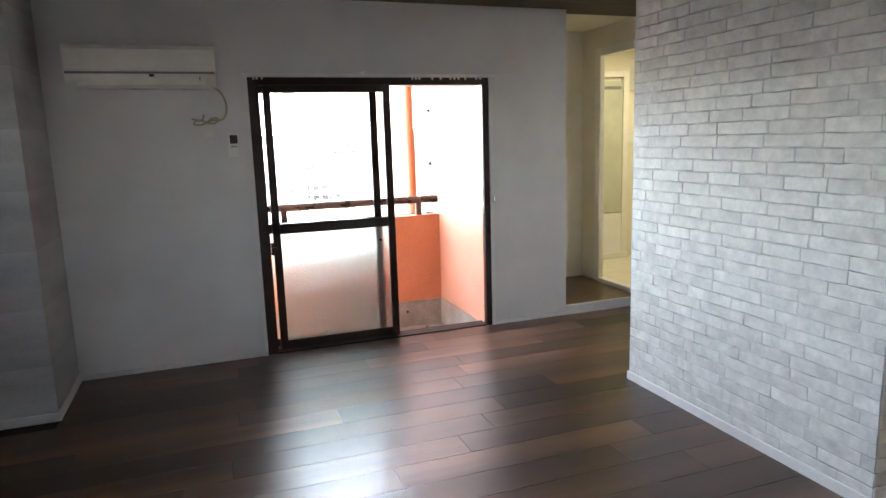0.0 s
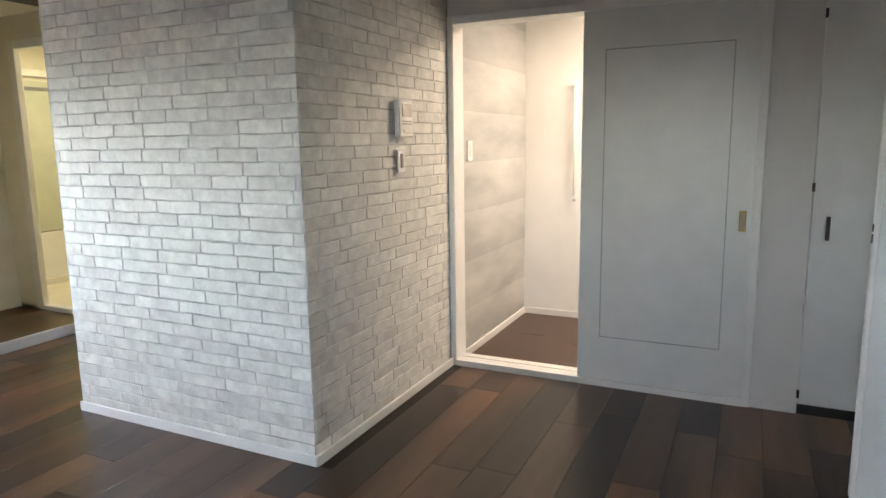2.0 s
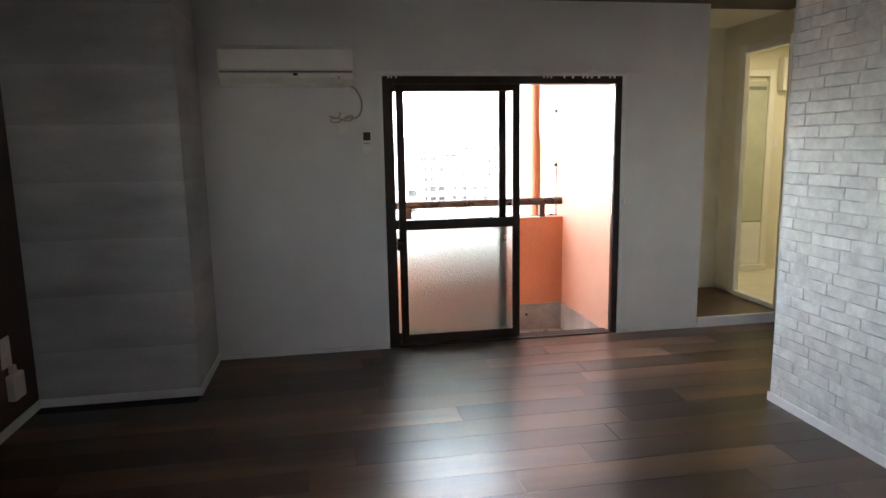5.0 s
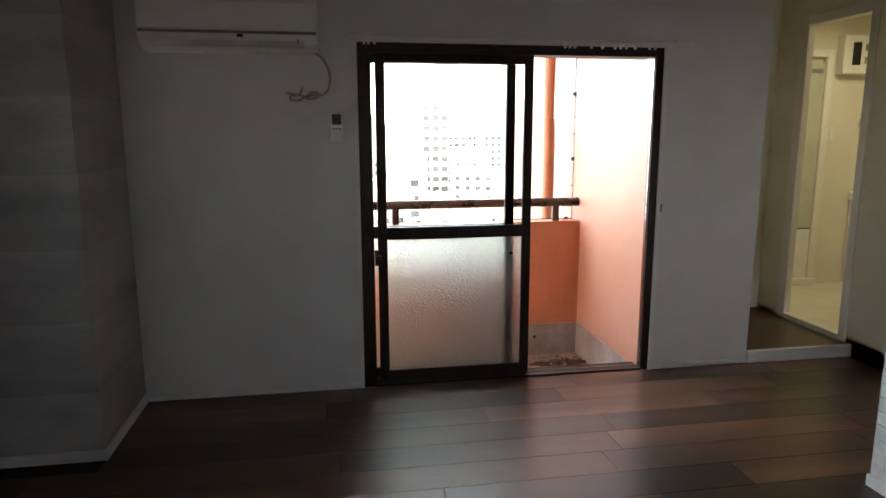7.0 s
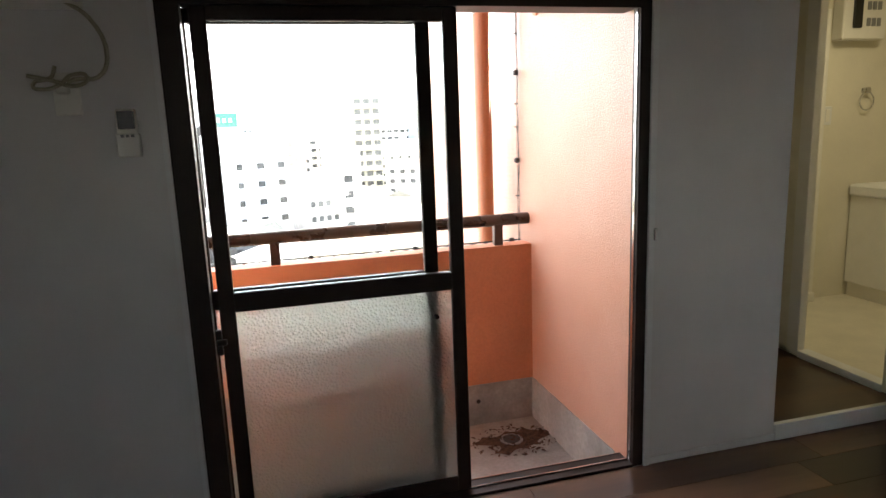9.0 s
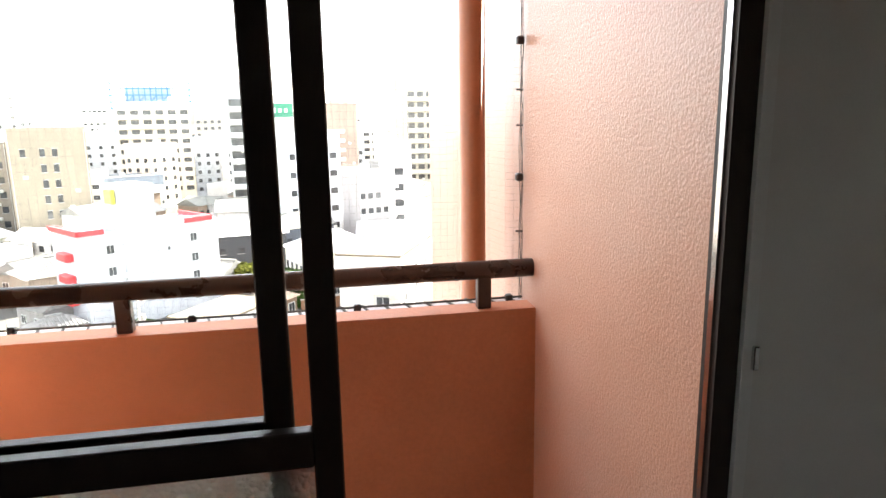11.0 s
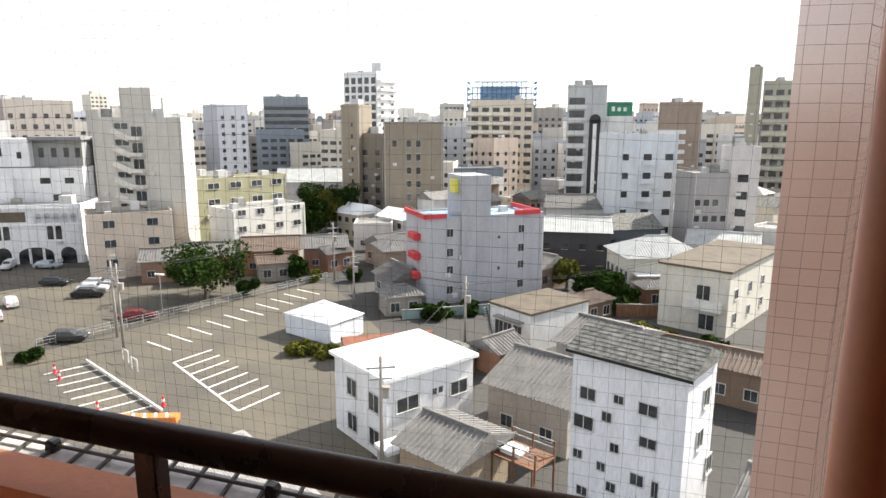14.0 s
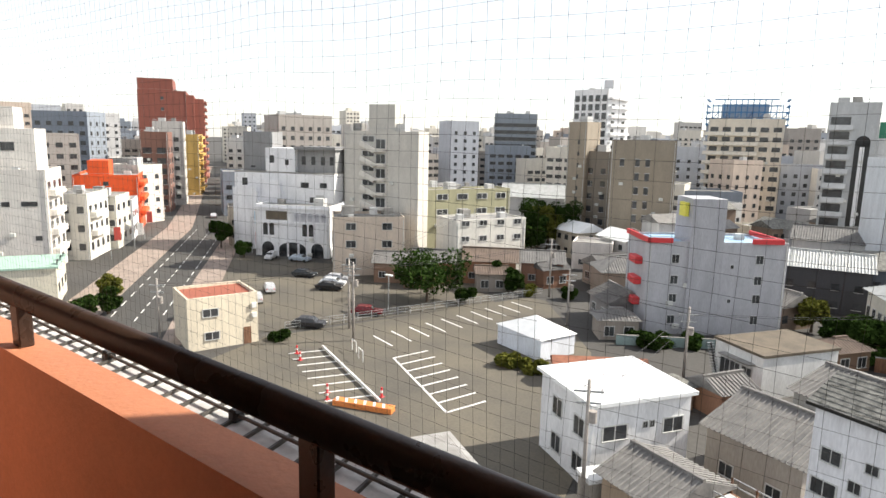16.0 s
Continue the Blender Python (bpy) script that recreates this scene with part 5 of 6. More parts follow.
# tiled houses
for A, Bp, dep, hh, rgb, kind_, rmat, lab in (
        ((-12.7, 49.2), (-5.8, 46.4), 9, 4.3, (0.40, 0.36, 0.31), "gable_x", TILE, "old house with a grey tiled gable roof"),
        ((-8.6, 58.9), (-3.4, 56.3), 9, 5.2, (0.50, 0.48, 0.44), "gable_x", TILE, "old house with a weathered grey tile roof"),
        ((-16.3, 38.5), (-11.7, 36.6), 6, 3.6, (0.36, 0.28, 0.20), "gable_x", TILE, "low wooden house with beige-grey tiles"),
        ((4.3, 34.0), (10.8, 31.2), 8, 4.5, (0.66, 0.62, 0.52), "gable_x", TILE, "house with a pale grey tile roof"),
        ((-3.0, 64.4), (12.5, 58.8), 4.5, 3.6, (0.20, 0.14, 0.10), "gable_x", TILEB, "long low brown-roofed shed"),
        ((-42.0, 95.7), (-34.5, 101.7), 8, 4.5, (0.36, 0.28, 0.22), "hip", TILE, "house with a grey tiled hip roof"),
        ((-40.2, 87.3), (-35.5, 83.1), 6, 3.1, (0.30, 0.28, 0.27), "gable_x", TILE, "low grey house beside the red-trimmed block"),
        ((-72.7, 84.5), (-66.4, 88.0), 6.5, 3.7, (0.32, 0.17, 0.10), "gable_x", TILE, "old wooden house with a dark tile roof"),
        ((-65.5, 90.1), (-57.7, 94.8), 7, 4.0, (0.34, 0.17, 0.10), "gable_x", TILEB, "old wooden house with a brown tile roof"),
        ((-57.2, 95.9), (-51.1, 99.6), 6.5, 4.0, (0.28, 0.15, 0.10), "gable_x", TILE, "dark wooden house by the alley"),
        ((-77.1, 79.7), (-72.3, 83.0), 6, 3.5, (0.30, 0.18, 0.12), "gable_x", TILE, "low house with a patched grey roof"),
        ((-10.8, 116.3), (0.7, 123.0), 9, 6.5, (0.10, 0.11, 0.13), "gable_x", SLATE, "dark blue-grey metal warehouse"),
        ((-22.7, 110.5), (-7.6, 112.7), 8, 6.8, (0.055, 0.055, 0.06), "gable_x", PALER, "long black-walled warehouse with a pale roof"),
        ((5.1, 118.2), (16.1, 116.8), 8, 4.6, (0.62, 0.66, 0.68), "gable_x", PALER, "pale blue house with a light roof"),
        ((-22.2, 134.5), (-10.0, 135.8), 9, 7.9, (0.60, 0.58, 0.55), "gable_x", TILE, "white house with a dark tile roof"),
        ((-57.5, 115.5), (-50.3, 118.1), 7, 5.0, (0.66, 0.62, 0.58), "flat", ROOFG, "low white flat-roofed building"),
        ((-92.3, 143.3), (-77.8, 150.6), 12, 10.1, (0.66, 0.65, 0.63), "gable_x", PALER, "white hall with a pale gable roof"),
):
    b, w = block("house", lab, A, Bp, dep, hh, rgb, kind_, rmat, "house")
    facade(b, "f", w, dep, 1, max(2, int(w / 2.6)), 1.5, 3, 1.1, 1.0)
    if hh >= 6:
        facade(b, "f", w, dep, 1, max(2, int(w / 2.6)), 4.2, 3, 1.1, 1.0)

# rickety timber drying deck in the yard between the houses
dk = thing("drying_deck", "rickety timber drying deck with a white sheet over an old yard", "deck", (-10.2, 40.2, GZ), -22)
part("deck", many((0, 3.6, 0, 2.6, 2.9, 3.0)), WOODW, dk)
for x in (0.05, 1.8, 3.5):
    for y in (0.05, 2.5):
        part("post", many((x - 0.06, x + 0.06, y - 0.06, y + 0.06, 0, 4.1)), WOODW, dk)
for y in (0.05, 2.5):
    part("rail", many((0, 3.6, y - 0.03, y + 0.03, 3.55, 3.63), (0, 3.6, y - 0.03, y + 0.03, 4.02, 4.1)), STEEL, dk)
part("white_sheet", many((0.3, 1.9, 0.5, 1.9, 3.0, 3.35), bevel=0.08), WHROOF, dk, "white plastic cover")
b, w = block("lean_to", "narrow lean-to with a white sheet roof against the white house", (-17.2, 38.6), (-15.0, 41.6), 1.6, 2.4, (0.40, 0.37, 0.32), "slab", WHROOF, "shed", over=0.15)

# close-packed small roofs round the alley, gardens and yards
rng = random.Random(8)
for x, y, ya, wv, dv, hv, rm_ in ((-33.5, 76.0, 38, 5, 4, 2.6, TILE), (-45.5, 103.5, 60, 7, 6, 3.8, TILE), (-50.5, 106.0, -30, 6, 5, 3.6, SLATE), (-38.0, 108.0, 30, 7, 6, 4.2, TILEB), (-31.0, 112.0, 60, 6, 6, 4.4, TILE), (-46.0, 117.0, -30, 8, 6, 4.6, TILE), (-36.0, 120.0, 20, 8, 7, 5.0, TILE), (-25.0, 121.0, 10, 9, 7, 5.4, SLATE), (-14.0, 126.0, 10, 8, 7, 5.0, TILE), (-68.0, 104.0, 60, 6, 6, 3.8, TILEB), (2.0, 108.0, 25, 7, 6, 3.4, TILE), (-8.0, 82.0, 55, 5, 4, 2.5, TILEB), (-1.0, 92.0, 25, 6, 4, 2.6, TILE), (-14.5, 60.5, 60, 4, 4, 2.6, TILE), (14.0, 66.0, -20, 9, 7, 4.2, TILE), (-19.0, 58.5, 60, 3.5, 3, 2.4, SLATE), (-24.5, 57.0, -28, 3.0, 2.6, 2.2, SLATE), (-70.5, 80.0, 35, 5, 4, 2.8, TILE), (-60.0, 86.5, 40, 5, 4, 3.0, TILEB), (-52.8, 96.0, 60, 5, 4, 3.2, TILE)):
    a_ = radians(ya)
    rgb = rng.choice(((0.22, 0.14, 0.09), (0.34, 0.30, 0.26), (0.26, 0.20, 0.15), (0.30, 0.16, 0.10)))
    b, w = block("house", "small old house with a weathered tiled roof", (x, y), (x + wv * math.cos(a_), y + wv * math.sin(a_)), dv, hv, rgb, rng.choice(("gable_x", "hip")), rm_, "house", over=0.45)
    facade(b, "f", w, dv, 1, max(1, int(w / 2.2)), hv * 0.45, 3, 1.2, 1.2)

b, w = block("long_shed", "low shed with a pale corrugated lean-to roof beside the car park", (-19.7, 25.1), (-16.9, 29.8), 12.1, 3.6, (0.34, 0.31, 0.28), "slab", material("pale_corrugated_sheet", (0.40, 0.39, 0.37), 0.8, 0.12, 1.2, 9, 0.2, second=(0.28, 0.27, 0.25)), over=0.2)
bm = bmesh.new()
for i in range(int(w / 0.16)):
    tube(bm, (i * 0.16, -0.2, 3.875), (i * 0.16, 12.1, 3.875), 0.03, 5)
part("corrugation", bm, b.children[1].data.materials[0], b)
facade(b, "r", w, 12.1, 1, 2, 1.6, 3, 1.1, 1.1)

b, w = block("red_roof_shed", "long low shed with a rusty red-brown roof", (-30.4, 58.4), (-22.6, 63.6), 3.0, 2.0, (0.30, 0.20, 0.15), "gable_x", material("rusty_red_roof", (0.30, 0.12, 0.07), 0.85, 0.2, 0.8, 6, 0.2), "shed", over=0.3)
gw = thing("garden_wall", "low weathered blue-green garden wall below the red-trimmed block", "garden wall", (-31.0, 75.5, GZ), 33)
part("wall", many((0, 17.0, 0, 0.18, 0, 1.25), bevel=0.02), wall_paint((0.30, 0.40, 0.38)), gw)
part("coping", many((-0.05, 17.05, -0.04, 0.22, 1.25, 1.33), bevel=0.02), ROOFG, gw)
gw = thing("garden_wall", "dark weathered timber yard wall beside the hip-roofed house", "garden wall", (-4.6, 86.0, GZ), 14)
part("wall", many((0, 11.0, 0, 0.2, 0, 1.7), bevel=0.02), WOODW, gw)
part("coping", many((-0.05, 11.05, -0.05, 0.25, 1.7, 1.8), bevel=0.02), ROOFG, gw)

# fence between the car parks
fe = thing("fence", "grey metal railing fence between the car parks", "fence", (-66.0, 51.8, GZ + 0.04))
pts = [Vector((0, 0)), Vector((3.6, 9.6)), Vector((15.2, 40.3))]
pst = done("post", many((-0.04, 0.04, -0.04, 0.04, 0, 1.15)), STEEL)
for a, c in zip(pts, pts[1:]):
    n = int((c - a).length / 2)
    for i in range(n):
        q = a.lerp(c, i / n)
        piece("post", pst, fe, (q.x, q.y, 0))
    for z in (0.35, 0.75, 1.1):
        part("bar", T((a.x, a.y, z), (c.x, c.y, z), 0.03, 6), STEEL, fe)
    bm = bmesh.new()
    m_ = int((c - a).length / 0.35)
    for i in range(m_):
        q = a.lerp(c, i / m_)
        tube(bm, (q.x, q.y, 0.05), (q.x, q.y, 1.1), 0.012, 4)
    tagged(part("infill", bm, STEEL, fe), kind="stuff")


# hanging signs of the street shops
SIGNR = material("faded_red_sign", (0.55, 0.08, 0.06), 0.6)
SIGNB = material("pale_blue_sign", (0.45, 0.62, 0.72), 0.6)
for at, z, mat_, tone in (((-128.6, 59.6), 5.0, SIGNR, "faded red"), ((-136.8, 68.4), 4.2, LINE, "white"), ((-147.2, 76.0), 5.2, SIGNR, "faded red"), ((-115.4, 82.8), 7.5, SIGNB, "pale blue"), ((-114.6, 82.4), 3.2, SIGNR, "faded red")):
    sg = thing("shop_sign", f"{tone} projecting shop sign on a steel bracket", "shop sign", (*at, GZ), 56)
    part("panel", many((0.3, 1.5, -0.1, 0.1, z - 1.3, z + 1.3), bevel=0.03), mat_, sg)
    part("bracket", T((-0.4, 0, z), (0.3, 0, z), 0.05, 6), STEEL, sg)
    part("post", T((-0.4, 0, 0), (-0.4, 0, z + 0.2), 0.06, 8), STEEL, sg)

# narrow infill blocks along the street
b, w = block("narrow_white_block", "narrow white street block with a stepped top", (-171.7, 87.4), (-174.2, 95.5), 10, 15.5, (0.66, 0.62, 0.56), "flat", parapet=0.4)
facade(b, "f", w, 10, 4, 2, 3, 3.2, 1.4, 1.2)
facade(b, "r", w, 10, 4, 3, 3, 3.2, 1.4, 1.2)
b, w = block("low_beige_block", "low beige block beside the white annex", (-125.4, 83.5), (-123.9, 85.8), 7, 8.5, (0.48, 0.42, 0.34), "flat", parapet=0.4)
facade(b, "f", w, 7, 2, 1, 2.4, 3, 1.2, 1.1)

# rooftop plant, downpipes and outdoor units on the larger blocks
UNIT = done("outdoor_unit", many((-0.42, 0.42, -0.42, 0, 0, 0.62), bevel=0.03), material("unit_shell", (0.62, 0.62, 0.58), 0.5))
for k, (b, w, d, h) in enumerate(list(BLK)):
    if h < 9:
        continue
    r = random.Random(200 + k)
    kit(b, w, d, h + 0.06, 60 + k, 3)
    for x in (0.25, w - 0.3):
        part("downpipe", T((x, -0.07, 0), (x, -0.07, h), 0.06, 6), FRAMEM, b)
    part("antenna", T((w * 0.4, d * 0.5, h), (w * 0.4, d * 0.5, h + r.uniform(2, 3.5)), 0.04, 5), STEEL, b)
    for i in range(int(h / 4)):
        piece("outdoor_unit", UNIT, b, (r.uniform(0.8, max(1.0, w - 0.8)), 0, r.uniform(0.3, 1.0) + i * 3.0))
    part("roof_rail", many((0.3, w - 0.3, 0.30, 0.34, h + 0.9, h + 0.96), (0.3, 0.34, 0.34, d - 0.3, h + 0.9, h + 0.96), (0.3, 0.34, 0.30, 0.34, h, h + 0.9), (w - 0.34, w - 0.3, 0.30, 0.34, h, h + 0.9)), STEEL, b)


# pale frames and a centre stile for the windows of the nearer buildings
RING = done("frame", many((-0.56, -0.49, -0.075, 0.03, -0.56, 0.56), (0.49, 0.56, -0.075, 0.03, -0.56, 0.56), (-0.49, 0.49, -0.075, 0.03, 0.48, 0.56), (-0.02, 0.02, -0.065, 0.03, -0.5, 0.48)), FRAMEM)
near = [o for o in scene.objects if o.name.startswith("window") and o.parent and o.parent.get("category") in ("building", "house") and o.parent.location.y < 108 and o.parent.location.x > -96]
for o in near:
    piece("frame", RING, o, (0, 0, 0))

# ---- vehicles ----
TYRE = material("tyre", (0.02, 0.02, 0.02), 0.8)


def car(label, at, yaw, rgb, kei=False):
    c = thing("car", label, "car", (*at, GZ + 0.04), yaw, "parked cars")
    L, Wd, Hh = (3.4, 1.47, 1.62) if kei else (4.4, 1.72, 1.42)
    paint = material("car_paint", rgb, 0.25, 0.02, 2, 60, 0.0, metal=0.2)
    bm = bmesh.new()
    prof = [(-0.5, 0.22), (0.5, 0.22), (0.5, 0.48), (0.47, 0.56), (0.25, 0.62), (0.12, 0.95), (-0.28 if not kei else -0.46, 1.0), (-0.42 if not kei else -0.49, 0.64), (-0.5, 0.6)]
    sides = []
    for s in (-1, 1):
        sides.append([bm.verts.new((x * L, s * Wd / 2 * (0.86 if z > 0.7 else 1), z * Hh)) for x, z in prof])
    bm.faces.new(sides[0]), bm.faces.new(sides[1][::-1])
    for i in range(len(prof)):
        j = (i + 1) % len(prof)
        bm.faces.new((sides[0][i], sides[1][i], sides[1][j], sides[0][j]))
    bmesh.ops.recalc_face_normals(bm, faces=bm.faces)
    bmesh.ops.bevel(bm, geom=list(bm.edges), offset=0.05, segments=2, affect="EDGES")
    body = part("body", bm, paint, c, smooth=False)
    for s in (-1, 1):
        part("side_window", many((-0.26 * L, 0.10 * L, s * Wd * 0.435 - 0.03, s * Wd * 0.435 + 0.03, 0.68 * Hh, 0.90 * Hh), bevel=0.02), WINM, body)
        part("headlight", many((0.485 * L, 0.503 * L, s * Wd * 0.36 - 0.14, s * Wd * 0.36 + 0.14, 0.44 * Hh, 0.52 * Hh), bevel=0.01), LINE, body)
        part("tail_light", many((-0.505 * L, -0.49 * L, s * Wd * 0.38 - 0.1, s * Wd * 0.38 + 0.1, 0.46 * Hh, 0.56 * Hh), bevel=0.01), RED, body)
    ws = part("windscreen", many((-0.02, 0.02, -Wd * 0.38, Wd * 0.38, -0.27, 0.27), bevel=0.01), WINM, body)
    ws.location, ws.rotation_euler = (0.195 * L, 0, 0.80 * Hh), (0, radians(-52), 0)
    for x in (-0.32, 0.32):
        for s in (-1, 1):
            part("wheel", T((x * L, s * Wd * 0.40, 0.30), (x * L, s * Wd * 0.51, 0.30), 0.30, 16), TYRE, c)
    return c


car("dark grey parked saloon car", (-64.9, 54.9), 30, (0.05, 0.05, 0.055))
car("dark red parked saloon car", (-63.4, 64.2), 35, (0.16, 0.02, 0.025))
car("white parked hatchback car", (-80.4, 73.3), 32, (0.70, 0.71, 0.72))
car("black parked saloon car", (-78.5, 70.8), 32, (0.02, 0.02, 0.022))
car("silver parked compact car", (-82.2, 75.9), 32, (0.45, 0.46, 0.48))
car("dark grey parked car in the building's shade", (-89.2, 74.6), 20, (0.035, 0.04, 0.045))
car("silver-blue parked compact car", (-100.7, 83.1), 20, (0.40, 0.45, 0.50))
car("white parked compact van", (-106.4, 80.4), -60, (0.72, 0.72, 0.72), True)
car("white parked van by the pavement", (-84.4, 63.3), 150, (0.75, 0.75, 0.76), True)
car("white parked van by the pavement", (-80.5, 58.0), 150, (0.75, 0.75, 0.76), True)
car("silver car driving on the street", (-170.7, 108.8), 146, (0.5, 0.5, 0.52))


# ---- trees, poles ----
def tree(name, label, at, height, radius, leaf, seed, trunk=True):
    r = random.Random(seed)
    t_ = thing(name, label, "tree" if trunk else "bush", (*at, GZ))
    if trunk:
        bm = T((0, 0, 0), (0.1, 0.05, height * 0.45), 0.22, 8, 0.13)
        for i in range(6):
            a = i * 1.05
            tube(bm, (0.08, 0.04, height * (0.28 + 0.03 * i)), (radius * 0.6 * math.cos(a), radius * 0.6 * math.sin(a), height * (0.55 + 0.04 * i)), 0.10, 6, 0.03)
        part("trunk", bm, BARK, t_)
    vs, fs = [], []
    for _ in range(16 if trunk else 9):
        a, rr, zz = r.uniform(0, math.tau), radius * math.sqrt(r.random()) * 0.72, r.uniform(0.30, 0.86) if trunk else r.uniform(0.2, 0.7)
        c, cr_ = Vector((rr * math.cos(a), rr * math.sin(a), height * zz)), radius * r.uniform(0.28, 0.48)
        for _ in range(290):
            u, v = r.uniform(-1, 1), r.uniform(0, math.tau)
            q = math.sqrt(1 - u * u)
            p = c + Vector((q * math.cos(v), q * math.sin(v), u * 0.8)) * cr_ * r.uniform(0.75, 1.1)
            p.z = max(p.z, 0.1)
            s, e = r.uniform(0.16, 0.36), Euler((r.uniform(-1, 1), r.uniform(-1, 1), r.uniform(0, 6))).to_matrix()
            k = len(vs)
            vs += [p + e @ Vector(o) for o in ((-s, 0, 0), (0, -s * 0.6, 0.04), (s, 0, 0), (0, s * 0.6, 0.04))]
            fs.append((k, k + 1, k + 2, k + 3))
    me = bpy.data.meshes.new("crown")
    me.from_pydata(vs, [], fs)
    me.materials.append(leaf)
    cw = new("crown", me)
    cw.parent = t_
    return t_


tree("tree", "broad dark green tree by the fence", (-61.9, 75.7), 7.8, 6.0, LEAF, 1)
tree("tree", "small green tree by the fence", (-58.2, 91.1), 4.8, 2.2, LEAF, 2)
tree("tree", "small green tree by the fence", (-55.4, 90.2), 3.8, 1.8, LEAF, 3)
tree("tree", "tall dark tree beside the taupe tower", (-68.7, 132.1), 12.0, 5.0, LEAF, 4)
tree("tree", "tall dark tree beside the taupe tower", (-73.6, 135.3), 10.5, 4.0, LEAF, 9)
tree("tree", "small yellow-green street tree", (-12.9, 98.8), 4.6, 2.0, LEAFY, 5)
tree("bush", "yellow-green leafy garden bush", (-2.2, 71.5), 3.6, 3.4, LEAFY, 6, False)
tree("bush", "yellow-green leafy garden bush", (3.0, 69.0), 3.4, 3.2, LEAFY, 7, False)
tree("bush", "dry yellow bushes beside the tent", (-37.0, 60.2), 1.1, 1.6, LEAFY, 8, False)
tree("bush", "dry yellow bushes beside the tent", (-34.2, 60.6), 1.0, 1.7, LEAFY, 18, False)
tree("bush", "green hedge by the red-trimmed block", (-34.1, 81.0), 2.2, 2.2, LEAF, 10, False)
tree("tree", "small round street tree", (-77.8, 48.7), 3.8, 1.6, LEAF, 11)
tree("tree", "round street tree on the pavement", (-86.2, 35.3), 4.2, 2.0, LEAF, 12)
tree("tree", "dark street tree on the pavement", (-124.0, 80.6), 6.5, 2.6, LEAF, 13)
tree("bush", "dark bush by the cream building", (-63.5, 48.9), 1.6, 1.2, LEAF, 14, False)
tree("tree", "dark palm-like garden tree", (-6.4, 91.4), 4.6, 2.2, LEAF, 15)

for i, (x, y, h_, r_) in enumerate(((-52.0, 90.5, 2.2, 1.4), (-30.0, 79.0, 1.8, 2.0), (-27.0, 77.0, 1.7, 1.8), (-70.0, 128.0, 11.0, 4.5), (-9.0, 94.0, 3.6, 2.0), (-5.0, 88.0, 3.0, 2.0), (0.5, 75.0, 2.8, 2.4), (-57.0, 79.0, 3.0, 1.6), (-90.0, 40.5, 3.6, 1.6), (-98.0, 44.5, 3.8, 1.7), (-112.0, 78.0, 4.0, 1.8))):
    tree("tree" if h_ > 3.5 else "bush", "dark green street tree" if h_ > 3.5 else "leafy garden shrub beside a yard", (x, y), h_, r_, LEAF if i % 3 else LEAFY, 40 + i, h_ > 3.5)

for i, (x, y, h_, r_) in enumerate(((-74.0, 128.0, 13.0, 4.0), (-71.5, 124.0, 11.0, 3.6), (-69.0, 119.5, 9.0, 3.0), (-26.5, 79.5, 1.6, 1.8), (-23.5, 81.0, 1.7, 1.8), (-20.5, 83.0, 1.6, 1.6), (-6.5, 92.5, 4.6, 2.2), (-3.5, 90.0, 3.6, 1.8), (-0.5, 73.0, 3.2, 2.6), (5.5, 71.0, 3.4, 2.4), (-46.0, 92.0, 2.4, 1.4))):
    tree("tree" if h_ > 3.5 else "bush", "dark evergreen tree beside the alley" if h_ > 3.5 else "clipped dark garden shrub", (x, y), h_, r_, LEAF, 70 + i, h_ > 3.5)


def utility_pole(at, h, arms=True):
    p = thing("utility_pole", "concrete utility pole with crossarm and transformer", "utility pole", (*at, GZ), 30, "utility poles")
    part("pole", T((0, 0, 0), (0, 0, h), 0.17, 10, 0.11), POLEM, p, smooth=True)
    if arms:
        part("crossarm", many((-1.0, 1.0, -0.05, 0.05, h - 0.9, h - 0.78)), STEEL, p)
        part("crossarm", many((-0.8, 0.8, -0.05, 0.05, h - 1.7, h - 1.58)), STEEL, p)
        part("transformer", T((0.35, 0, h - 3.0), (0.35, 0, h - 2.2), 0.28, 12), POLEM, p)


PO = [((-56.4, 54.7), 10.0), ((-60.5, 57.9), 9.4), ((-72.1, 38.2), 8.2), ((-17.6, 38.4), 9.8), ((-20.2, 67.8), 8.4), ((-49.3, 91.6), 9.5), ((-70.9, 97.2), 12.0), ((-39.5, 78.8), 8.0), ((1.8, 86.2), 9.0)]
for at, h in PO:
    utility_pole(at, h)
lp_ = thing("lamp_post", "car park lamp post with a white shade", "lamp post", (-62.8, 68.0, GZ))
part("pole", T((0, 0, 0), (0, 0, 5.2), 0.07, 8), STEEL, lp_)
part("lamp_head", many((-0.7, 0.7, -0.25, 0.25, 5.2, 5.4), bevel=0.05), LINE, lp_)
for i, (a, c) in enumerate(((0, 1), (0, 5), (1, 6), (3, 4), (4, 7), (2, 1), (4, 8))):
    (ax, ay), ah = PO[a]
    (cx, cy), ch = PO[c]
    for k in (-0.6, 0.6):
        A3, C3 = Vector((ax + k, ay, GZ + ah - 0.8)), Vector((cx + k, cy, GZ + ch - 0.8))
        mid = (A3 + C3) / 2 - Vector((0, 0, 0.6))
        cable("overhead_wire", [A3, mid, C3], 0.02, WIREM, "black overhead wire between utility poles", "wire")

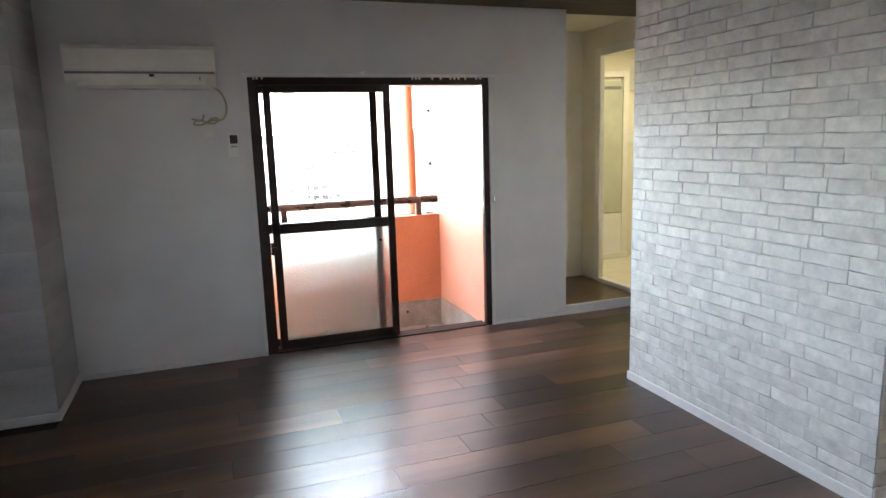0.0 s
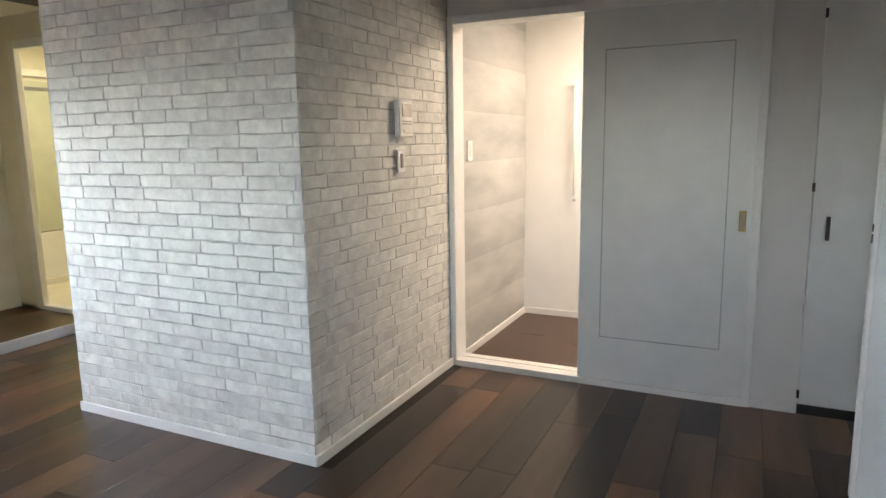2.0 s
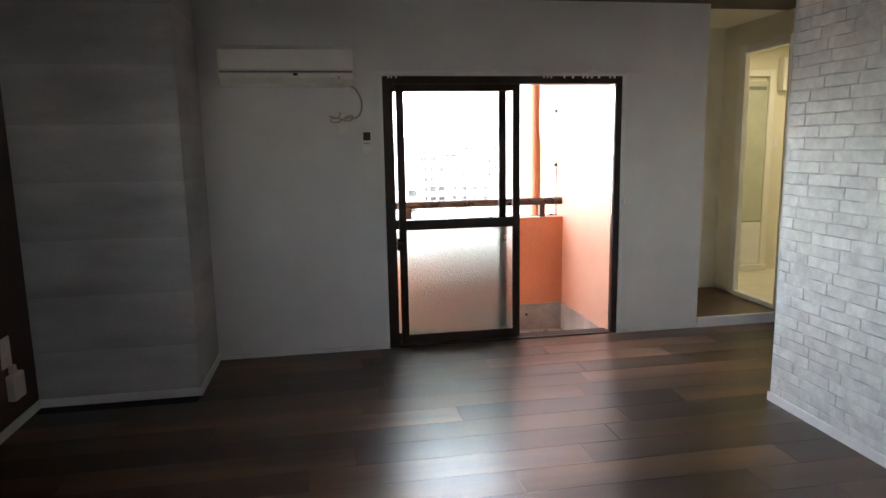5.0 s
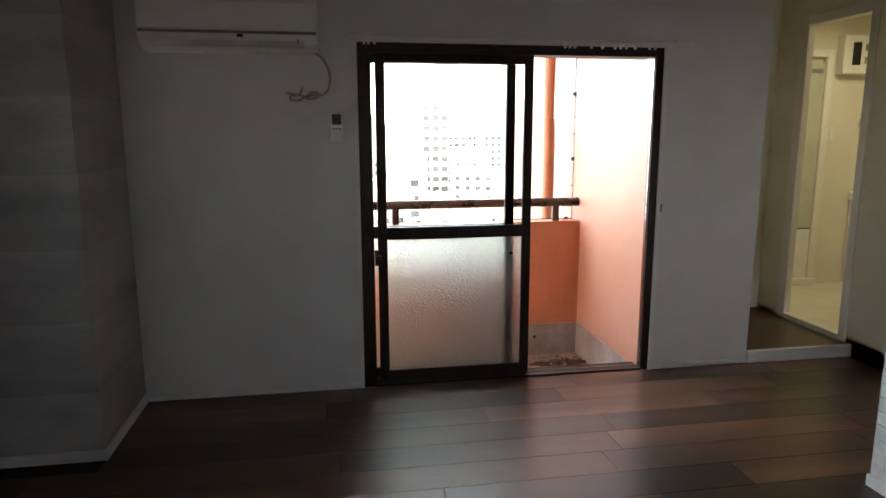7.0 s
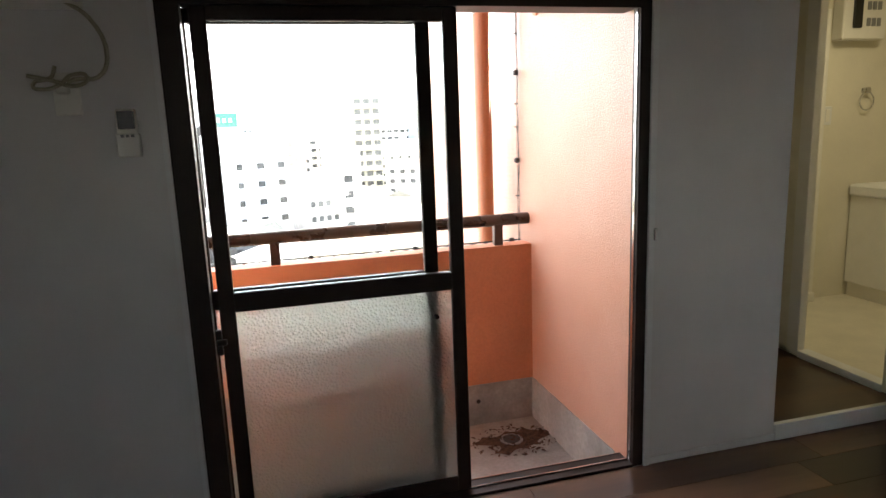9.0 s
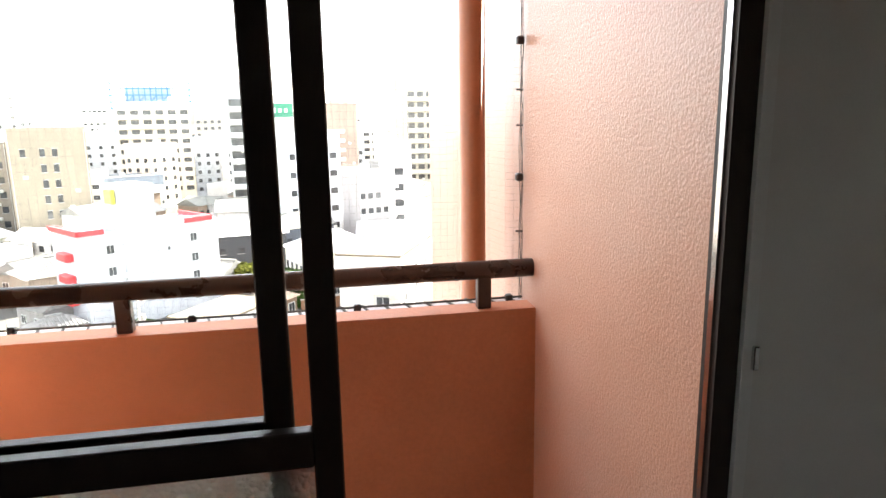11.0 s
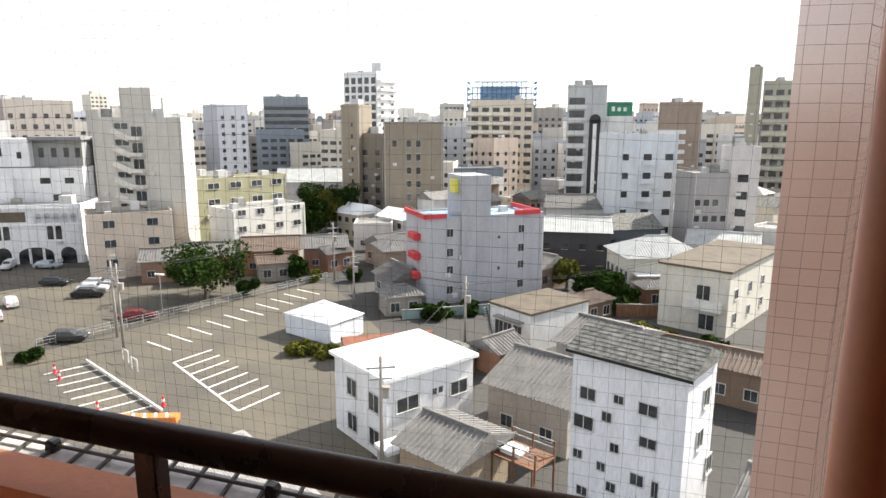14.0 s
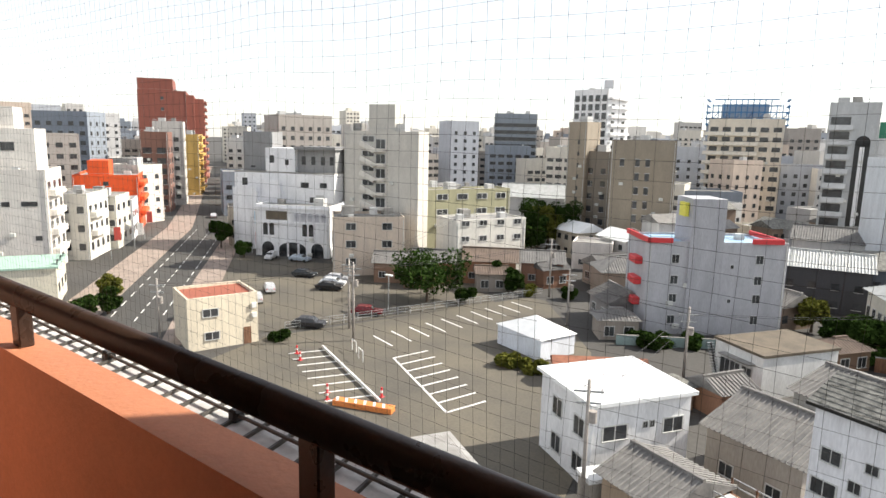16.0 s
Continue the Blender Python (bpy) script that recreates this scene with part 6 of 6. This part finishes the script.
br = thing("barrier", "orange and white striped barrier in the car park", "barrier", (-41.2, 41.2, GZ + 0.04), 20)
part("panel", many((-3.0, 3.0, -0.5, 0.5, 0.0, 0.55), bevel=0.03), BARR, br)
for i in range(6):
    o = part("stripe", many((-0.12, 0.12, -0.5, 0.5, 0.551, 0.557)), LINE, br)
    o.location, o.rotation_euler = (-2.7 + i * 0.95, 0, 0), (0, 0, 0.4)
for at in ((-45.2, 40.3), (-41.7, 44.2), (-46.4, 41.4), (-57.8, 47.0), (-55.8, 45.8), (-35.4, 33.2)):
    cn = thing("traffic_bollard", "red and white plastic bollard on the car park", "bollard", (*at, GZ + 0.04), group="bollards")
    part("base", many((-0.22, 0.22, -0.22, 0.22, 0, 0.08), bevel=0.02), RED, cn)
    part("post", T((0, 0, 0.08), (0, 0, 1.0), 0.13, 10, 0.10), RED, cn)
    part("band", T((0, 0, 0.45), (0, 0, 0.7), 0.135, 10, 0.125), LINE, cn)
for at in ((-53.5, 52.0), (-50.7, 50.3)):
    hp = thing("hoop_barrier", "white metal hoop barrier in the car park", "hoop barrier", (*at, GZ + 0.04), -24, "hoop barriers")
    part("post", T((-0.7, 0, 0), (-0.7, 0, 1.3), 0.06, 8), LINE, hp)
    part("post", T((0.7, 0, 0), (0.7, 0, 1.3), 0.06, 8), LINE, hp)
    part("bar", T((-0.7, 0, 1.3), (0.7, 0, 1.3), 0.06, 8), LINE, hp)

# ---- distant town ----
rng = random.Random(33)
keep = [(o.location.x, o.location.y) for o in scene.objects if o.get("category") in ("building", "house")]
for i in range(420):
    x, y = rng.uniform(-150, 34), rng.uniform(100, 190)
    if any(abs(x - kx) + abs(y - ky) < 10.5 for kx, ky in keep) or abs((x + 51) * 0.87 + (y - 86) * 0.49) < 5.5:
        continue
    if abs((x + 101) * 0.555 + (y - 39.5) * 0.832 - 2) < 17 or (-16 < x < 24 and y < 122):
        continue
    keep.append((x, y))
    wv, dv, hv = rng.uniform(6, 10), rng.uniform(6, 8), rng.choice((3.4, 5.8, 6.2, 8.6))
    ya = radians(rng.choice((60, -30, 55, -25)))
    tone, rgb = rng.choice((("white", (0.62, 0.61, 0.59)), ("cream", (0.58, 0.53, 0.44)), ("grey", (0.40, 0.39, 0.38)), ("brown", (0.26, 0.19, 0.14))))
    rf_, rn_ = rng.choice((("gable_x", TILE), ("gable_x", TILEB), ("hip", TILE), ("flat", ROOFG), ("gable_x", SLATE), ("gable_x", WHROOF)))
    b, w = block("town_house", f"small {tone} town house among other roofs", (x, y), (x + wv * math.cos(ya), y + wv * math.sin(ya)), dv, hv, rgb, rf_, rn_, "house" if y < 125 else "town house")
    bm = bmesh.new()
    for k in range(max(1, int(hv / 2.9))):
        for c in range(3):
            u = (c + 0.5) * w / 3
            bx(bm, u - 0.55, u + 0.55, -0.06, 0.02, 1.1 + 2.8 * k, 2.2 + 2.8 * k)
            u = (c + 0.5) * dv / 3
            bx(bm, w - 0.02, w + 0.06, u - 0.5, u + 0.5, 1.1 + 2.8 * k, 2.2 + 2.8 * k)
    tagged(part("glazing", bm, WINM, b), kind="stuff")
rng = random.Random(21)
FARC = [(0.62, 0.61, 0.60), (0.52, 0.50, 0.47), (0.70, 0.68, 0.64), (0.36, 0.33, 0.30), (0.44, 0.46, 0.50), (0.56, 0.46, 0.38), (0.24, 0.27, 0.31), (0.66, 0.62, 0.54)]
keep = [(o.location.x, o.location.y) for o in scene.objects if o.get("category") in ("building", "house", "town house")]
made = 0
far_walls, far_glass = {}, []
for ring in range(9):
    dist = 130 + ring * 62
    n = 34 + ring * 9
    for i in range(n):
        az = radians(-14 + 96 * (i + rng.random()) / n)
        d = dist + rng.uniform(-26, 26)
        x, y = -d * math.sin(az), d * math.cos(az)
        wv, dv, hv = rng.uniform(9, 19), rng.uniform(9, 16), rng.uniform(8, 18) + ring * 2.0 + (rng.random() ** 4) * 14
        if any(abs(x - kx) + abs(y - ky) < (15 if d < 260 else 19) for kx, ky in keep):
            continue
        # keep the street clear
        if abs((x + 101) * 0.555 + (y - 39.5) * 0.832 - 2) < 19 or (-125 < x < 5 and y < 130 - 0.15 * x):
            continue
        keep.append((x, y))
        rgb = rng.choice(FARC)
        A = Vector((x, y))
        ya = radians(rng.choice((-30, 60, 20, 10, 35)) if x > -150 else rng.choice((60, 40, 70)))
        bp_ = A + Vector((math.cos(ya), math.sin(ya))) * wv
        if made >= 270:
            m4 = Matrix.Translation((x, y, GZ)) @ Matrix.Rotation(ya, 4, "Z")
            for store, boxes in ((far_walls.setdefault(rgb, []), [(0, wv, 0, dv, 0, hv), (wv * 0.3, wv * 0.6, dv * 0.3, dv * 0.7, hv, hv + 2.4)]), (far_glass, [(u * 3 + 0.7, u * 3 + 2.3, -0.06, 0.02, 2 + 3 * k, 3.3 + 3 * k) for k in range(int((hv - 2) / 3)) for u in range(int(wv / 3))])):
                for x0, x1, y0, y1, z0, z1 in boxes:
                    store.append([m4 @ Vector(p) for p in ((x0, y0, z0), (x1, y0, z0), (x1, y1, z0), (x0, y1, z0), (x0, y0, z1), (x1, y0, z1), (x1, y1, z1), (x0, y1, z1))])
            continue
        tone = "pale" if rgb[0] > 0.55 else ("grey" if rgb[0] > 0.3 else "dark")
        b, w = block("distant_building", f"distant {tone} town building with rows of windows", A, bp_, dv, hv, rgb, "flat", parapet=0.4)
        bm = bmesh.new()
        rows, cols = int((hv - 2) / 3), max(2, int(w / 3))
        ww = rng.choice((1.2, 1.6, 2.4))
        for k in range(rows):
            for c in range(cols):
                u = (c + 0.5) * w / cols
                bx(bm, u - ww / 2, u + ww / 2, -0.06, 0.02, 2 + 3 * k, 3.3 + 3 * k)
        for k in range(rows):
            for c in range(max(2, int(dv / 3.5))):
                u = (c + 0.5) * dv / max(2, int(dv / 3.5))
                bx(bm, w - 0.02, w + 0.06, u - 0.6, u + 0.6, 2 + 3 * k, 3.3 + 3 * k)
        tagged(part("glazing", bm, WINM, b), kind="stuff")
        if rng.random() < 0.85:
            kit(b, w, dv, hv, rng.randint(0, 999), 1)
        made += 1




def box_soup(name, corners, mat, parent):
    me = bpy.data.meshes.new(name)
    quads = ((0, 3, 2, 1), (4, 5, 6, 7), (0, 1, 5, 4), (1, 2, 6, 5), (2, 3, 7, 6), (3, 0, 4, 7))
    me.from_pydata([p for c in corners for p in c], [], [tuple(8 * i + k for k in q) for i in range(len(corners)) for q in quads])
    me.materials.append(mat)
    ob = new(name, me)
    ob.parent = parent
    return ob


sk = thing("far_town", "hazy rows of pale town blocks along the horizon", "town", (0, 0, 0), kind="stuff")
for rgb, corners in far_walls.items():
    box_soup("walls", corners, wall_paint(rgb), sk)
box_soup("glazing", far_glass, WINM, sk)

# ---- floor boards ----
fl = structure("floor", many((-3.6, 1.60, -6.6, 0.0, -0.12, -0.006), (0.607, 1.31, -1.32, 0.0, -0.119, -0.007)), JOINT, "dark walnut wood-look board floor")


def board_mesh():
    bm = bx(bmesh.new(), -0.5, 0.5, -0.5, 0.5, -0.006, 0.0)
    me = done("board", bm, WOODF)
    return me


bmesh_board = board_mesh()
BW, BL = 0.178, 1.21
row, y = 0, -0.002
rng = random.Random(11)
while y > -5.9:
    x = -3.6 - rng.uniform(0, BL)
    lim = 1.31 if y > -1.4 else (0.235 if y > -2.78 else 1.60)
    while x < lim:
        a, b = max(x, -3.6), min(x + BL, lim)
        if y > -0.62:
            a = max(a, -2.77)
        if b - a > 0.02:
            piece("board", bmesh_board, fl, ((a + b) / 2, y - BW / 2, 0), (b - a - 0.0022, BW - 0.0022, 1))
        x += BL
    y -= BW

# ---- brick pieces of the pillar ----
CH, BRL = 0.0556, 0.243


def brick_mesh(seed):
    """One wallpaper brick, facing -y, unit size in x and z, 3 mm proud with an uneven rim."""
    r = random.Random(seed)
    bm = bmesh.new()
    ring = [(-0.5, -0.5), (-0.17, -0.5), (0.17, -0.5), (0.5, -0.5), (0.5, 0.5), (0.17, 0.5), (-0.17, 0.5), (-0.5, 0.5)]
    back, front = [], []
    for x, z in ring:
        jx, jz = r.uniform(-0.012, 0.012), r.uniform(-0.06, 0.06)
        back.append(bm.verts.new((x + jx, 0, z + jz)))
        front.append(bm.verts.new((x * 0.985 + jx, -0.0022, z * 0.93 + jz)))
    bm.faces.new(front)
    for i in range(8):
        j = (i + 1) % 8
        bm.faces.new((back[i], back[j], front[j], front[i]))
    bmesh.ops.recalc_face_normals(bm, faces=bm.faces)
    return done("brick", bm, BRICK)


bricks = [brick_mesh(i) for i in range(14)]


def brick_face(parent, length, place, seed):
    r = random.Random(seed)
    for k in range(int((H - 0.04) / CH) + 1):
        z = 0.03 + k * CH
        if z + CH > H:
            break
        x = -r.uniform(0, BRL)
        while x < length:
            ln = BRL * r.uniform(0.75, 1.2)
            a, b = max(0, x), min(length, x + ln)
            if b - a > 0.03:
                at, turn = place((a + b) / 2)
                piece("brick", r.choice(bricks), parent, (*at, z + CH / 2), (b - a - 0.0042, 1, CH - 0.0038), turn)
            x += ln


brick_face(pillar_s, 1.34, lambda u: ((0.24 + u, -2.773), 0), 5)
brick_face(pillar_w, 1.45, lambda u: ((0.239, -1.325 - u), radians(-90)), 6)
